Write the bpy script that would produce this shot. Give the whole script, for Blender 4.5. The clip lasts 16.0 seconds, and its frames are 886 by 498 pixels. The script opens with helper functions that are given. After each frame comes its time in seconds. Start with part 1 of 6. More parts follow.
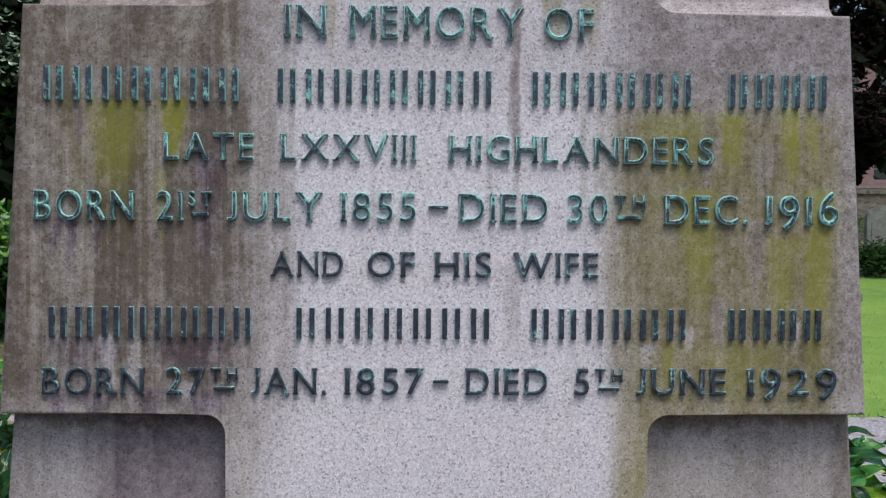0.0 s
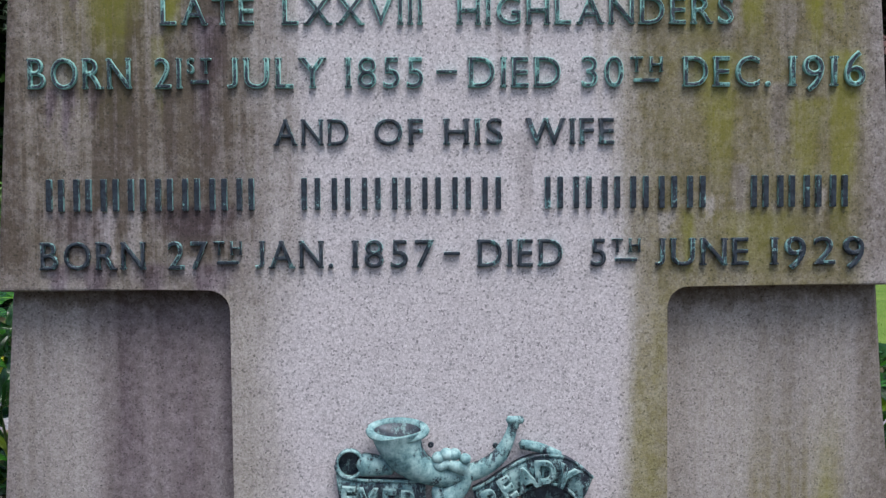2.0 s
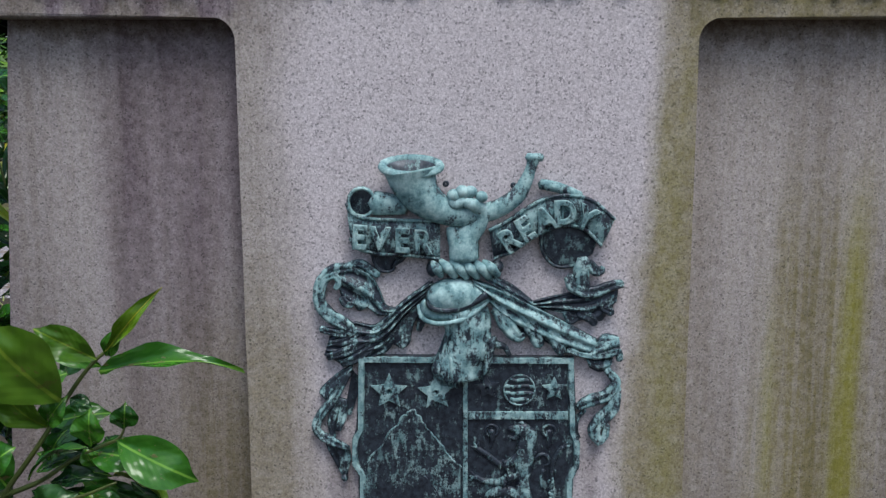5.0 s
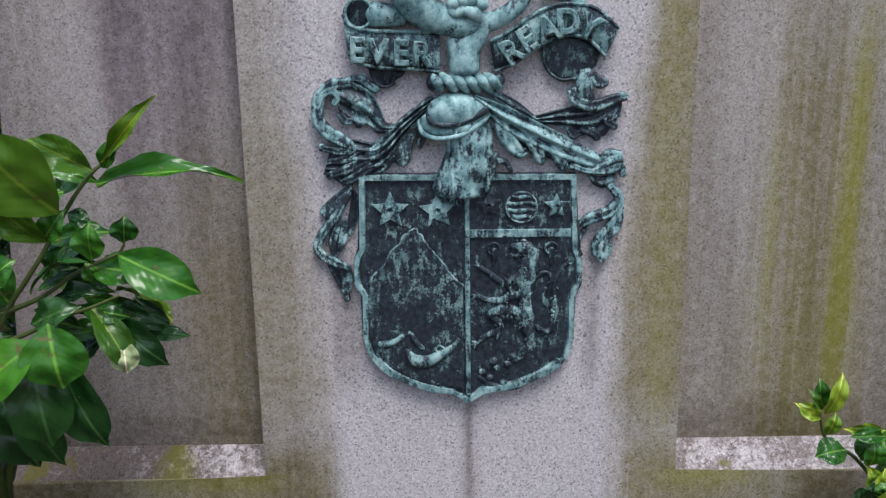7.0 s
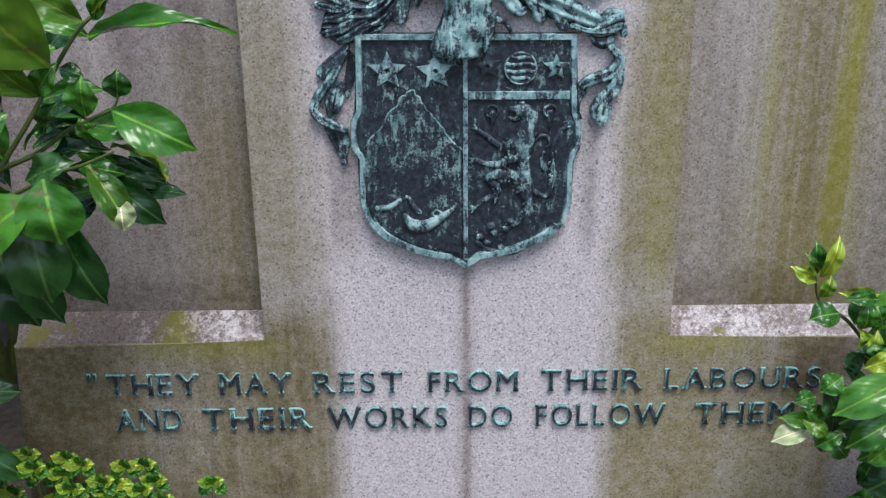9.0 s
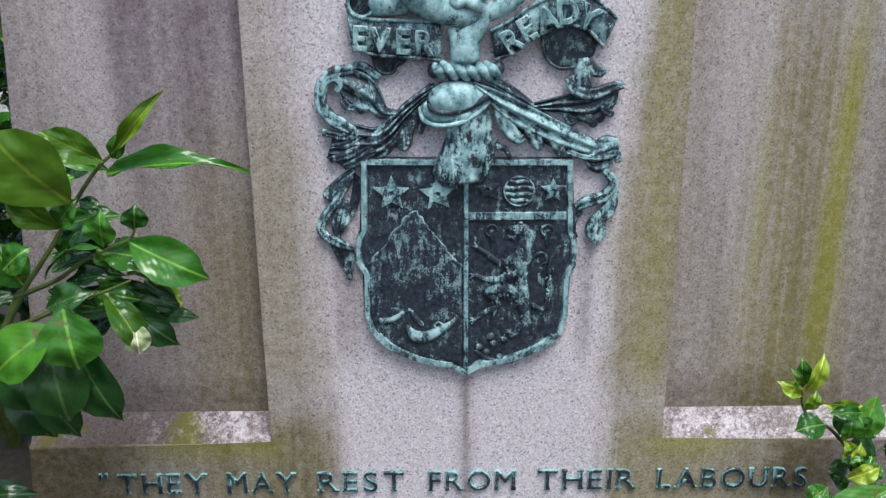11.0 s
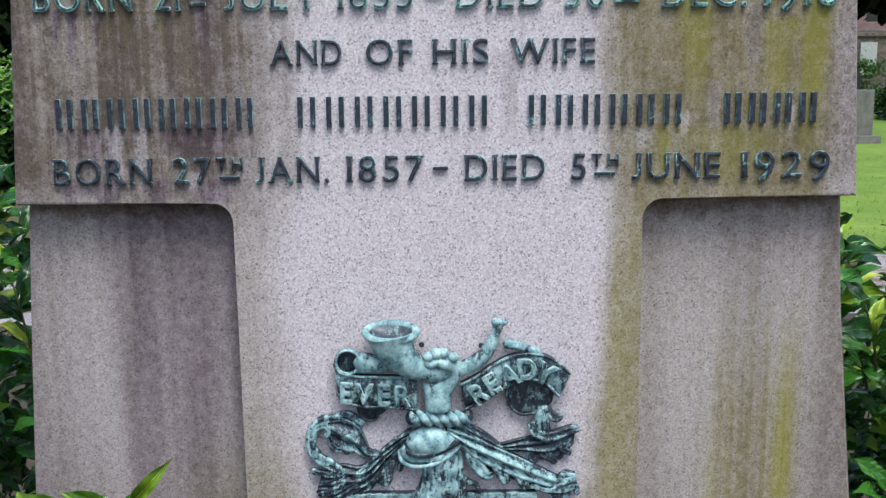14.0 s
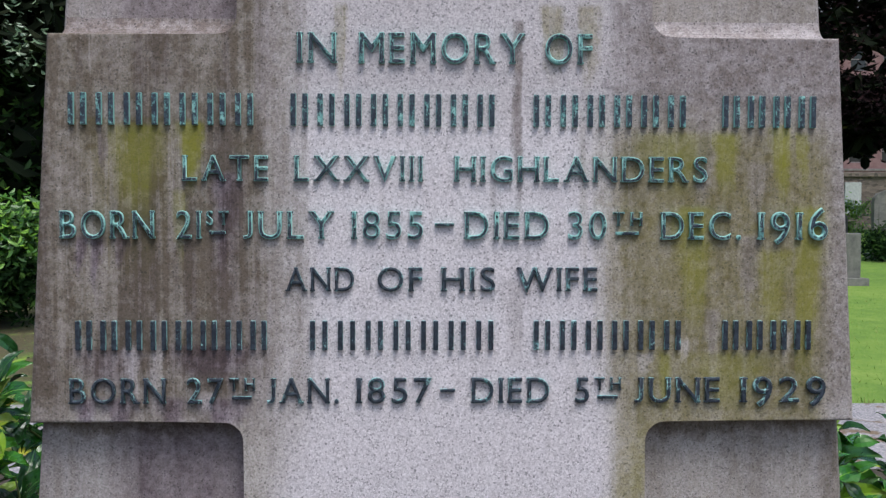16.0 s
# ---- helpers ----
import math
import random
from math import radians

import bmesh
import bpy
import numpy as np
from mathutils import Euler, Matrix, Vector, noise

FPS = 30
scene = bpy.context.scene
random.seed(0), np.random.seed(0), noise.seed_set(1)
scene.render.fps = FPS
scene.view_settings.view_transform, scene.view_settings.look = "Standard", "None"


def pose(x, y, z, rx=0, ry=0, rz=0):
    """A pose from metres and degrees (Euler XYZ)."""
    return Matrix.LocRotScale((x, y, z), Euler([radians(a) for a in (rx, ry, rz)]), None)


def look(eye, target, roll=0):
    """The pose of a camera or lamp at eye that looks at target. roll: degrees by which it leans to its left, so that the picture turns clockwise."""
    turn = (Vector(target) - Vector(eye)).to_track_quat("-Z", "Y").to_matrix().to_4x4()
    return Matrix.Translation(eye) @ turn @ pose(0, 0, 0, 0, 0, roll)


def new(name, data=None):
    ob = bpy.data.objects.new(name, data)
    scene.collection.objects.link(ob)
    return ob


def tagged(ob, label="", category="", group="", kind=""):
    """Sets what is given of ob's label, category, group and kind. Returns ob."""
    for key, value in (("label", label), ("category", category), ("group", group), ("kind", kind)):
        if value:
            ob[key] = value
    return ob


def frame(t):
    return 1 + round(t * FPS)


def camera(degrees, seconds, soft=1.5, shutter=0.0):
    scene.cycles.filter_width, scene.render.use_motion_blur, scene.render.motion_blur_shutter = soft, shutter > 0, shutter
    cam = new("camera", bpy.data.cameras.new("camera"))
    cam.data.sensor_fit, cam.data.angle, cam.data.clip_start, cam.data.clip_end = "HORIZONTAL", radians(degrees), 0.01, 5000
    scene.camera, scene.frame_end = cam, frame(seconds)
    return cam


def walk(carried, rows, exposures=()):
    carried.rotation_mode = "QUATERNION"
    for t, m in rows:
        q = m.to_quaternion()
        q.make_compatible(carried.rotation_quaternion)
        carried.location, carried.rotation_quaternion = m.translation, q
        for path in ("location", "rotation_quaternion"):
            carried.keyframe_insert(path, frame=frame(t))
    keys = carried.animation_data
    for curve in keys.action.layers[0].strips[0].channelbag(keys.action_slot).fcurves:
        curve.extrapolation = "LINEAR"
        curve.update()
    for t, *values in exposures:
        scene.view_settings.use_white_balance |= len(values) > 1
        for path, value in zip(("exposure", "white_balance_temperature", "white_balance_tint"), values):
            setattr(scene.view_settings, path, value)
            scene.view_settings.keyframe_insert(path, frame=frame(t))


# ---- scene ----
cam = camera(48.4, 16.0, soft=1.35)
METRES, EYE, TILT, LEAN, TURN = 1.07, 1.55, -1.3, -0.45, -1.95
ROWS = [
    (0.0, 0.0, 0.0, 0.0, 0.0, 0.0, -0.0),
    (0.5, 0.0019, 0.0068, -0.0185, -0.15, -0.37, 0.24),
    (1.0, 0.0127, 0.0183, -0.0446, 0.2, -1.19, 0.62),
    (1.5, 0.0145, 0.032, -0.0971, 0.77, -1.24, 0.96),
    (2.0, 0.0029, 0.0424, -0.1324, 0.77, -1.11, 0.81),
    (2.5, -0.0057, 0.0622, -0.1591, 0.5, -2.25, 0.7),
    (3.0, 0.0027, 0.0737, -0.1912, 0.83, -2.67, 0.51),
    (3.5, 0.0044, 0.0753, -0.2083, 1.42, -3.43, 0.46),
    (4.0, 0.003, 0.0813, -0.2443, 1.47, -5.15, 0.67),
    (4.5, 0.003, 0.0865, -0.2799, 1.85, -6.45, 0.32),
    (7.0, -0.0084, 0.0859, -0.399, 1.28, -13.74, 1.02),
    (7.5, -0.0055, 0.0845, -0.424, 1.23, -15.59, 0.99),
    (8.0, -0.005, 0.0776, -0.4422, 1.32, -17.23, 0.86),
    (8.2, -0.0052, 0.077, -0.4490, 1.30, -17.85, 0.84),
    (8.7, -0.0065, 0.0765, -0.4555, 1.28, -18.80, 0.82),
    (9.25, -0.0085, 0.076, -0.4400, 1.26, -19.10, 0.79),
    (9.8, -0.0105, 0.0748, -0.4060, 1.23, -18.85, 0.76),
    (10.5, -0.0125, 0.0727, -0.3545, 1.17, -18.47, 0.7),
    (11.0, -0.0136, 0.0701, -0.3199, 1.04, -18.37, 0.55),
    (11.5, -0.0083, 0.0658, -0.2897, 0.67, -17.67, 0.55),
    (12.0, -0.0039, 0.0585, -0.2609, 0.68, -16.78, 0.38),
    (12.5, -0.0032, 0.03, -0.2115, 0.44, -14.68, 0.61),
    (13.0, 0.0058, 0.0018, -0.1428, 0.63, -11.11, 1.46),
    (13.5, 0.0126, -0.0195, -0.1031, 0.75, -9.68, 0.85),
    (14.0, 0.02, -0.0297, -0.0802, 0.85, -8.43, 0.98),
    (14.5, 0.0155, -0.0295, -0.0495, 1.3, -6.62, 0.76),
    (15.0, 0.0059, -0.0409, -0.0087, 1.37, -4.19, 0.32),
    (15.5, -0.0024, -0.0512, 0.0151, 0.87, -2.52, 0.45),
    (16.0, 0.0013, -0.0575, 0.0396, 0.41, -0.92, 0.29),
]
LOOK = [(t, e, 6060, 4) for t, e in ((0.0, 0.44), (1.5, 0.35), (3.0, 0.19), (4.5, 0.08), (7.0, 0.26), (8.2, 0.44), (10.5, 0.52), (11.5, 0.65), (12.0, 0.75), (12.5, 0.84), (13.0, 0.86), (14.0, 0.64), (15.0, 0.52), (16.0, 0.45))]
walk(cam, [(t, pose(0, 0, EYE, TILT, LEAN, TURN) @ pose(METRES * x, METRES * y, METRES * z, 90 + pitch, roll, yaw)) for t, x, y, z, yaw, pitch, roll in ROWS], LOOK)

# ---- light: a bright overcast sky with a weak, very soft sun behind the eye ----
world = bpy.data.worlds.new("sky")
scene.world = world
world.use_nodes = True
wn = world.node_tree.nodes
sky = wn.new("ShaderNodeTexSky")
sky.sky_type = "NISHITA"
sky.sun_disc = False
sky.sun_elevation, sky.sun_rotation = radians(65), radians(161)
sky.air_density, sky.dust_density, sky.ozone_density = 1.0, 4.0, 1.0
world.node_tree.links.new(sky.outputs[0], wn["Background"].inputs[0])
wn["Background"].inputs[1].default_value = 0.13
sun = new("sun", bpy.data.lights.new("sun", "SUN"))
sun.data.energy, sun.data.angle, sun.data.color = 1.9, radians(30), (1.0, 0.96, 0.9)
sun.matrix_world = look((1.6, -3.4, 12), (0, 1.3, 1))

# ---- materials ----
class Net:
    """A small wrapper to write node materials as arithmetic."""

    def __init__(self, name):
        self.mat = bpy.data.materials.new(name)
        self.mat.use_nodes = True
        self.tree = self.mat.node_tree
        self.bsdf = self.tree.nodes["Principled BSDF"]
        self.pos = self.tree.nodes.new("ShaderNodeTexCoord").outputs["Object"]
        sep = self.tree.nodes.new("ShaderNodeSeparateXYZ")
        self.tree.links.new(self.pos, sep.inputs[0])
        self.x, self.y, self.z = sep.outputs

    def put(self, socket, value):
        if isinstance(value, bpy.types.NodeSocket):
            self.tree.links.new(value, socket)
        elif isinstance(value, tuple) and len(value) == 3 and socket.type == "RGBA":
            socket.default_value = (*value, 1)
        else:
            socket.default_value = value

    def math(self, op, a, b=0.0):
        n = self.tree.nodes.new("ShaderNodeMath")
        n.operation = op
        self.put(n.inputs[0], a)
        self.put(n.inputs[1], b)
        return n.outputs[0]

    def add(self, a, b):
        return self.math("ADD", a, b)

    def sub(self, a, b):
        return self.math("SUBTRACT", a, b)

    def mul(self, *values):
        out = values[0]
        for v in values[1:]:
            out = self.math("MULTIPLY", out, v)
        return out

    def most(self, *values):
        out = values[0]
        for v in values[1:]:
            out = self.math("MAXIMUM", out, v)
        return out

    def step(self, v, lo, hi, a=0.0, b=1.0):
        n = self.tree.nodes.new("ShaderNodeMapRange")
        n.interpolation_type = "SMOOTHSTEP"
        for i, value in enumerate((v, lo, hi, a, b)):
            self.put(n.inputs[i], value)
        return n.outputs[0]

    def band(self, v, lo, hi, soft):
        return self.mul(self.step(v, lo - soft, lo + soft), self.step(v, hi - soft, hi + soft, 1.0, 0.0))

    def scaled(self, sx, sy, sz, shift=0.0):
        n = self.tree.nodes.new("ShaderNodeMapping")
        self.put(n.inputs[0], self.pos)
        n.inputs["Scale"].default_value = (sx, sy, sz)
        n.inputs["Location"].default_value = (shift, shift * 0.7, shift * 1.3)
        return n.outputs[0]

    def noise(self, scale, detail=3.0, rough=0.55, at=None):
        n = self.tree.nodes.new("ShaderNodeTexNoise")
        self.put(n.inputs["Vector"], at or self.pos)
        n.inputs["Scale"].default_value, n.inputs["Detail"].default_value, n.inputs["Roughness"].default_value = scale, detail, rough
        return n.outputs[0]

    def cells(self, scale, at=None, feature="F1"):
        n = self.tree.nodes.new("ShaderNodeTexVoronoi")
        n.feature = feature
        self.put(n.inputs["Vector"], at or self.pos)
        n.inputs["Scale"].default_value = scale
        return n.outputs

    def mix(self, f, a, b, kind="MIX"):
        n = self.tree.nodes.new("ShaderNodeMix")
        n.data_type, n.blend_type = "RGBA", kind
        self.put(n.inputs[0], f)
        self.put(n.inputs[6], a)
        self.put(n.inputs[7], b)
        return n.outputs[2]

    def ramp(self, v, *stops):
        n = self.tree.nodes.new("ShaderNodeValToRGB")
        e = n.color_ramp.elements
        while len(e) < len(stops):
            e.new(0.5)
        for k, (at, col) in zip(e, stops):
            k.position, k.color = at, (*col, 1)
        self.put(n.inputs[0], v)
        return n.outputs[0]

    def chance(self):
        return self.tree.nodes.new("ShaderNodeObjectInfo").outputs["Random"]

    def island(self):
        return self.tree.nodes.new("ShaderNodeNewGeometry").outputs["Random Per Island"]

    def done(self, colour, rough=0.7, bump=None, depth=0.001, metal=0.0, strength=0.6):
        self.put(self.bsdf.inputs["Base Color"], colour)
        self.put(self.bsdf.inputs["Roughness"], rough)
        self.put(self.bsdf.inputs["Metallic"], metal)
        if bump is not None:
            n = self.tree.nodes.new("ShaderNodeBump")
            n.inputs["Strength"].default_value, n.inputs["Distance"].default_value = strength, depth
            self.put(n.inputs["Height"], bump)
            self.put(self.bsdf.inputs["Normal"], n.outputs[0])
        return self.mat


def granite(n):
    """Pinkish grey granite: feldspar, quartz and black mica grains."""
    grain = n.cells(430)
    shade = n.ramp(grain["Color"], (0.0, (0.12, 0.11, 0.122)), (0.10, (0.20, 0.182, 0.20)), (0.20, (0.40, 0.36, 0.388)),
                   (0.45, (0.55, 0.495, 0.534)), (0.75, (0.665, 0.605, 0.643)), (1.0, (0.79, 0.735, 0.77)))
    fine = n.noise(560, 3, 0.7)
    return n.mix(0.27, shade, n.ramp(fine, (0.34, (0.17, 0.155, 0.168)), (0.64, (0.80, 0.725, 0.775)))), fine


def weathered(name, zones):
    """Granite under grime, violet-black stain, olive algae and lime-green algae, each with its own outline; the first
    two also hold painted shade.
    """
    n = Net(name)
    stone, fine = granite(n)
    streak = n.noise(1.0, 4, 0.6, n.scaled(38, 38, 1.6))
    wide = n.noise(1.0, 3, 0.6, n.scaled(11, 11, 1.1, 3.0))
    blot = n.noise(7, 5, 0.65)
    soft = n.noise(75, 4, 0.7)
    grime_shade, algae, bright, violet = zones(n, streak, wide, blot)
    grit = n.step(soft, 0.3, 0.7, 0.72, 1.0)
    col = n.mix(n.mul(grime_shade, grit), stone, n.mix(1.0, stone, (0.245, 0.205, 0.178), "MULTIPLY"))
    col = n.mix(n.mul(violet, grit), col, n.mix(1.0, col, (0.41, 0.325, 0.46), "MULTIPLY"))
    olive = n.mix(0.25, n.mix(1.0, col, (0.53, 0.49, 0.22), "MULTIPLY"), (0.14, 0.128, 0.045))
    col = n.mix(n.mul(algae, grit), col, olive)
    lime = n.mix(0.45, n.mix(1.0, col, (0.86, 0.90, 0.14), "MULTIPLY"), (0.27, 0.275, 0.022))
    col = n.mix(n.mul(bright, grit), col, lime)
    return n.done(col, n.step(soft, 0.2, 0.8, 0.62, 0.85), n.add(n.mul(fine, 0.6), soft), 0.0012, strength=0.5)


# single runs and drips on the face: middle, half width, upper end, lower end, strength
BROWN_RUNS = ((0.133, 0.011, 1.85, 1.50, 0.85), (0.134, 0.016, 1.50, 1.36, 0.35), (-0.163, 0.016, 1.88, 1.66, 0.60), (-0.180, 0.012, 1.70, 1.55, 0.70),
              (0.391, 0.016, 1.72, 1.56, 0.95), (0.459, 0.017, 1.66, 1.57, 0.80), (0.451, 0.015, 1.56, 1.43, 0.95), (0.404, 0.013, 1.46, 1.35, 0.85),
              (0.447, 0.006, 1.41, 1.31, 0.60), (0.205, 0.045, 1.86, 1.75, 0.45), (-0.33, 0.020, 1.715, 1.58, 0.70))
VIOLET_RUNS = ((-0.256, 0.022, 1.645, 1.44, 1.0), (-0.430, 0.010, 1.558, 1.46, 0.95), (-0.455, 0.008, 1.558, 1.49, 0.9), (-0.398, 0.009, 1.558, 1.50, 0.9),
               (-0.423, 0.008, 1.708, 1.63, 0.8), (-0.365, 0.009, 1.712, 1.675, 0.8), (-0.278, 0.070, 1.412, 1.345, 1.0), (-0.42, 0.055, 1.408, 1.34, 0.7),
               (-0.400, 0.026, 1.340, 1.285, 0.9), (-0.450, 0.018, 1.340, 1.285, 0.9), (-0.330, 0.022, 1.340, 1.285, 0.9), (-0.260, 0.034, 1.340, 1.285, 0.9))
OLIVE_RUNS = ((-0.102, 0.011, 1.87, 1.72, 0.8), (0.182, 0.014, 1.87, 1.75, 0.7), (0.235, 0.012, 1.87, 1.74, 0.7), (-0.322, 0.016, 1.47, 1.31, 0.75),
              (-0.385, 0.090, 1.72, 1.40, 0.95), (0.302, 0.020, 1.40, 1.15, 0.6))
LIME_RUNS = ((-0.305, 0.013, 1.712, 1.60, 1.0), (-0.378, 0.038, 1.708, 1.56, 0.85), (-0.318, 0.010, 1.62, 1.50, 0.5), (-0.400, 0.008, 1.70, 1.58, 0.55), (0.495, 0.016, 1.71, 1.585, 1.0),
             (0.417, 0.016, 1.70, 1.60, 0.8), (0.528, 0.007, 1.70, 1.61, 0.8), (0.35, 0.05, 1.70, 1.60, 0.5), (0.378, 0.026, 1.60, 1.40, 0.7),
             (0.535, 0.020, 1.60, 1.31, 0.75), (0.488, 0.024, 1.54, 1.40, 0.6), (0.43, 0.06, 1.40, 1.30, 0.45), (0.336, 0.010, 1.40, 1.30, 0.6))
PALE_RUNS = ((-0.386, 0.008, 1.41, 1.30, 0.9), (-0.352, 0.006, 1.41, 1.30, 0.6), (-0.283, 0.012, 1.348, 1.31, 0.9), (0.367, 0.008, 1.42, 1.375, 0.8),
             (0.308, 0.008, 1.40, 1.36, 0.8), (0.510, 0.010, 1.43, 1.38, 0.7))


def runs_of(n, x, table):
    """Stains that start under a ledge or letter and thin out as they run down."""
    out = 0.0
    for mid, half, top, low, much in table:
        width = n.step(n.z, low, top, 0.35, 1.05)
        across = n.step(n.math("DIVIDE", n.math("ABSOLUTE", n.sub(x, mid)), width), half * 0.30, half * 1.45, much, 0.0)
        along = n.mul(n.step(n.z, top - 0.006, top + 0.006, 1.0, 0.0), n.step(n.z, low, low + 0.55 * (top - low)))
        out = n.most(out, n.mul(across, along))
    return out


def face_zones(n, streak, wide, blot):
    s, w = n.add(n.sub(streak, 0.5), n.mul(n.sub(n.noise(90, 4, 0.7), 0.5), 0.35)), n.sub(wide, 0.5)
    xj = n.add(n.x, n.add(n.mul(s, 0.12), n.mul(w, 0.10)))
    xr = n.add(n.x, n.add(n.mul(s, 0.040), n.mul(n.sub(blot, 0.5), 0.030)))
    arm = n.step(n.z, 1.24, 1.38)
    foot = n.step(n.z, 0.62, 0.48)
    shaft = n.mul(n.sub(1.0, arm), n.sub(1.0, foot))
    low_shaft = n.step(n.z, 1.10, 0.86)
    thin = n.noise(1.0, 4, 0.65, n.scaled(95, 95, 2.6, 7.0))
    # clean in the middle; grime on the ends of the arms, along the shaft's sides and round the foot
    clean_arm = n.band(xj, -0.185, 0.262, 0.05)
    xs = n.add(n.x, n.add(n.mul(s, 0.05), n.mul(n.sub(blot, 0.5), 0.06)))
    edge_l = n.step(n.z, 0.62, 1.15, -0.154, -0.185)
    clean_shaft = n.mul(n.step(n.sub(xs, edge_l), -0.040, 0.040), n.step(n.sub(xs, n.step(n.z, 0.75, 1.25, 0.0, 0.045)), 0.200, 0.252, 1.0, 0.0))
    clean_foot = n.band(n.add(n.x, n.mul(s, 0.05)), -0.142, 0.236, 0.026)
    clean = n.add(n.mul(arm, clean_arm), n.add(n.mul(shaft, clean_shaft), n.mul(foot, clean_foot)))
    dirty = n.sub(1.0, clean)
    left = n.step(n.x, -0.05, 0.05, 1.0, 0.0)
    right = n.sub(1.0, left)
    top = n.step(n.add(n.z, n.mul(blot, 0.06)), 1.725, 1.775)
    pale = n.most(n.mul(n.step(thin, 0.62, 0.74), 0.4), runs_of(n, xr, PALE_RUNS))
    grime_shade = n.mul(dirty, n.add(n.mul(left, n.add(0.40, n.add(n.mul(arm, 0.70), n.mul(foot, 0.34)))), n.mul(right, n.add(0.30, n.mul(arm, 0.42)))))
    grime_shade = n.mul(grime_shade, n.step(wide, 0.36, 0.60, 0.80, 1.05), n.step(thin, 0.38, 0.60, 0.78, 1.08), n.step(n.noise(16, 5, 0.7), 0.35, 0.62, 0.80, 1.10))
    crust = n.step(n.add(n.mul(blot, 0.5), n.mul(n.noise(60, 4, 0.75), 0.5)), 0.38, 0.60, 0.80, 1.0)
    grime_shade = n.most(grime_shade, n.mul(top, crust, n.sub(1.0, n.mul(clean_arm, 0.72))), n.mul(arm, n.step(n.x, 0.535, 0.57), n.step(n.noise(60, 4, 0.75), 0.35, 0.65, 0.6, 0.95)))
    grime_shade = n.most(grime_shade, n.mul(arm, n.step(n.x, -0.45, -0.49), 0.95))
    grime_shade = n.most(grime_shade, n.mul(n.step(streak, 0.58, 0.70), n.step(n.noise(4.0, 3), 0.42, 0.60), arm, 0.40))
    under = n.add(n.mul(n.band(n.add(n.x, n.mul(s, 0.02)), 0.032, 0.050, 0.012), 0.6), n.mul(n.band(n.add(n.x, n.mul(s, 0.012)), 0.038, 0.045, 0.005), 0.4))
    side_drip = n.add(n.band(n.add(n.x, n.mul(s, 0.03)), -0.135, -0.100, 0.010), n.band(n.add(n.x, n.mul(s, 0.03)), 0.188, 0.205, 0.010))
    grime_shade = n.most(grime_shade, n.mul(under, n.step(n.z, 0.64, 0.58), 0.85), n.mul(side_drip, n.band(n.z, 0.62, 0.80, 0.05), 0.55), n.mul(n.step(streak, 0.60, 0.72), 0.16))
    grime_shade = n.most(grime_shade, runs_of(n, xr, BROWN_RUNS))
    # Dark stain on the foot's right end, with the shoots' shade painted in.
    grime_shade = n.most(grime_shade, n.mul(foot, n.step(n.add(xj, n.mul(blot, 0.1)), 0.44, 0.60), n.step(n.add(n.z, n.mul(s, 0.08)), 0.33, 0.44), 1.0))
    # The laurel's shade, painted on the foot's left end.
    grime_shade = n.most(grime_shade, n.mul(foot, n.step(xj, -0.34, -0.50)))
    # olive algae on the other end of the arms, down the shaft's edges and round the foot
    algae = n.mul(dirty, n.most(n.mul(right, n.add(n.mul(arm, n.step(n.z, 1.76, 1.66)), n.mul(shaft, 0.90))), n.mul(foot, 0.95), n.mul(left, n.add(n.mul(shaft, n.add(0.36, n.mul(low_shaft, 0.34))), n.mul(arm, 0.46)))))
    algae = n.mul(algae, n.step(wide, 0.30, 0.52, 0.74, 1.0), n.step(n.x, 0.54, 0.58, 1.0, 0.25))
    algae = n.most(algae, n.mul(runs_of(n, xr, OLIVE_RUNS), n.step(thin, 0.36, 0.56, 0.6, 1.0)))
    bright = n.mul(runs_of(n, xr, LIME_RUNS), n.step(thin, 0.36, 0.56, 0.60, 1.0))
    bright = n.most(bright, n.mul(n.band(n.x, 0.268, 0.305, 0.012), shaft, n.step(wide, 0.4, 0.6), 0.30))
    brink = n.mul(n.step(n.add(n.z, n.mul(n.sub(blot, 0.5), 0.03)), 0.450, 0.484), n.step(n.z, 0.500, 0.490), n.most(n.band(n.x, -0.40, -0.215, 0.03), n.band(n.x, 0.295, 0.42, 0.04)))
    bright = n.most(bright, n.mul(brink, 0.55))
    drips = n.mul(runs_of(n, xr, VIOLET_RUNS), n.step(thin, 0.34, 0.56, 0.75, 1.0))
    violet = n.most(drips, n.mul(n.step(n.add(n.mul(streak, 0.6), n.mul(wide, 0.4)), 0.46, 0.58), left, dirty, arm, 0.52))
    keep = n.sub(1.0, n.mul(pale, 0.62))
    tan = n.sub(1.0, n.mul(drips, 0.7))
    return n.mul(grime_shade, keep), n.mul(algae, keep, tan, n.sub(1.0, n.mul(runs_of(n, xr, BROWN_RUNS[4:9]), 0.50))), n.mul(bright, keep), n.mul(violet, keep)


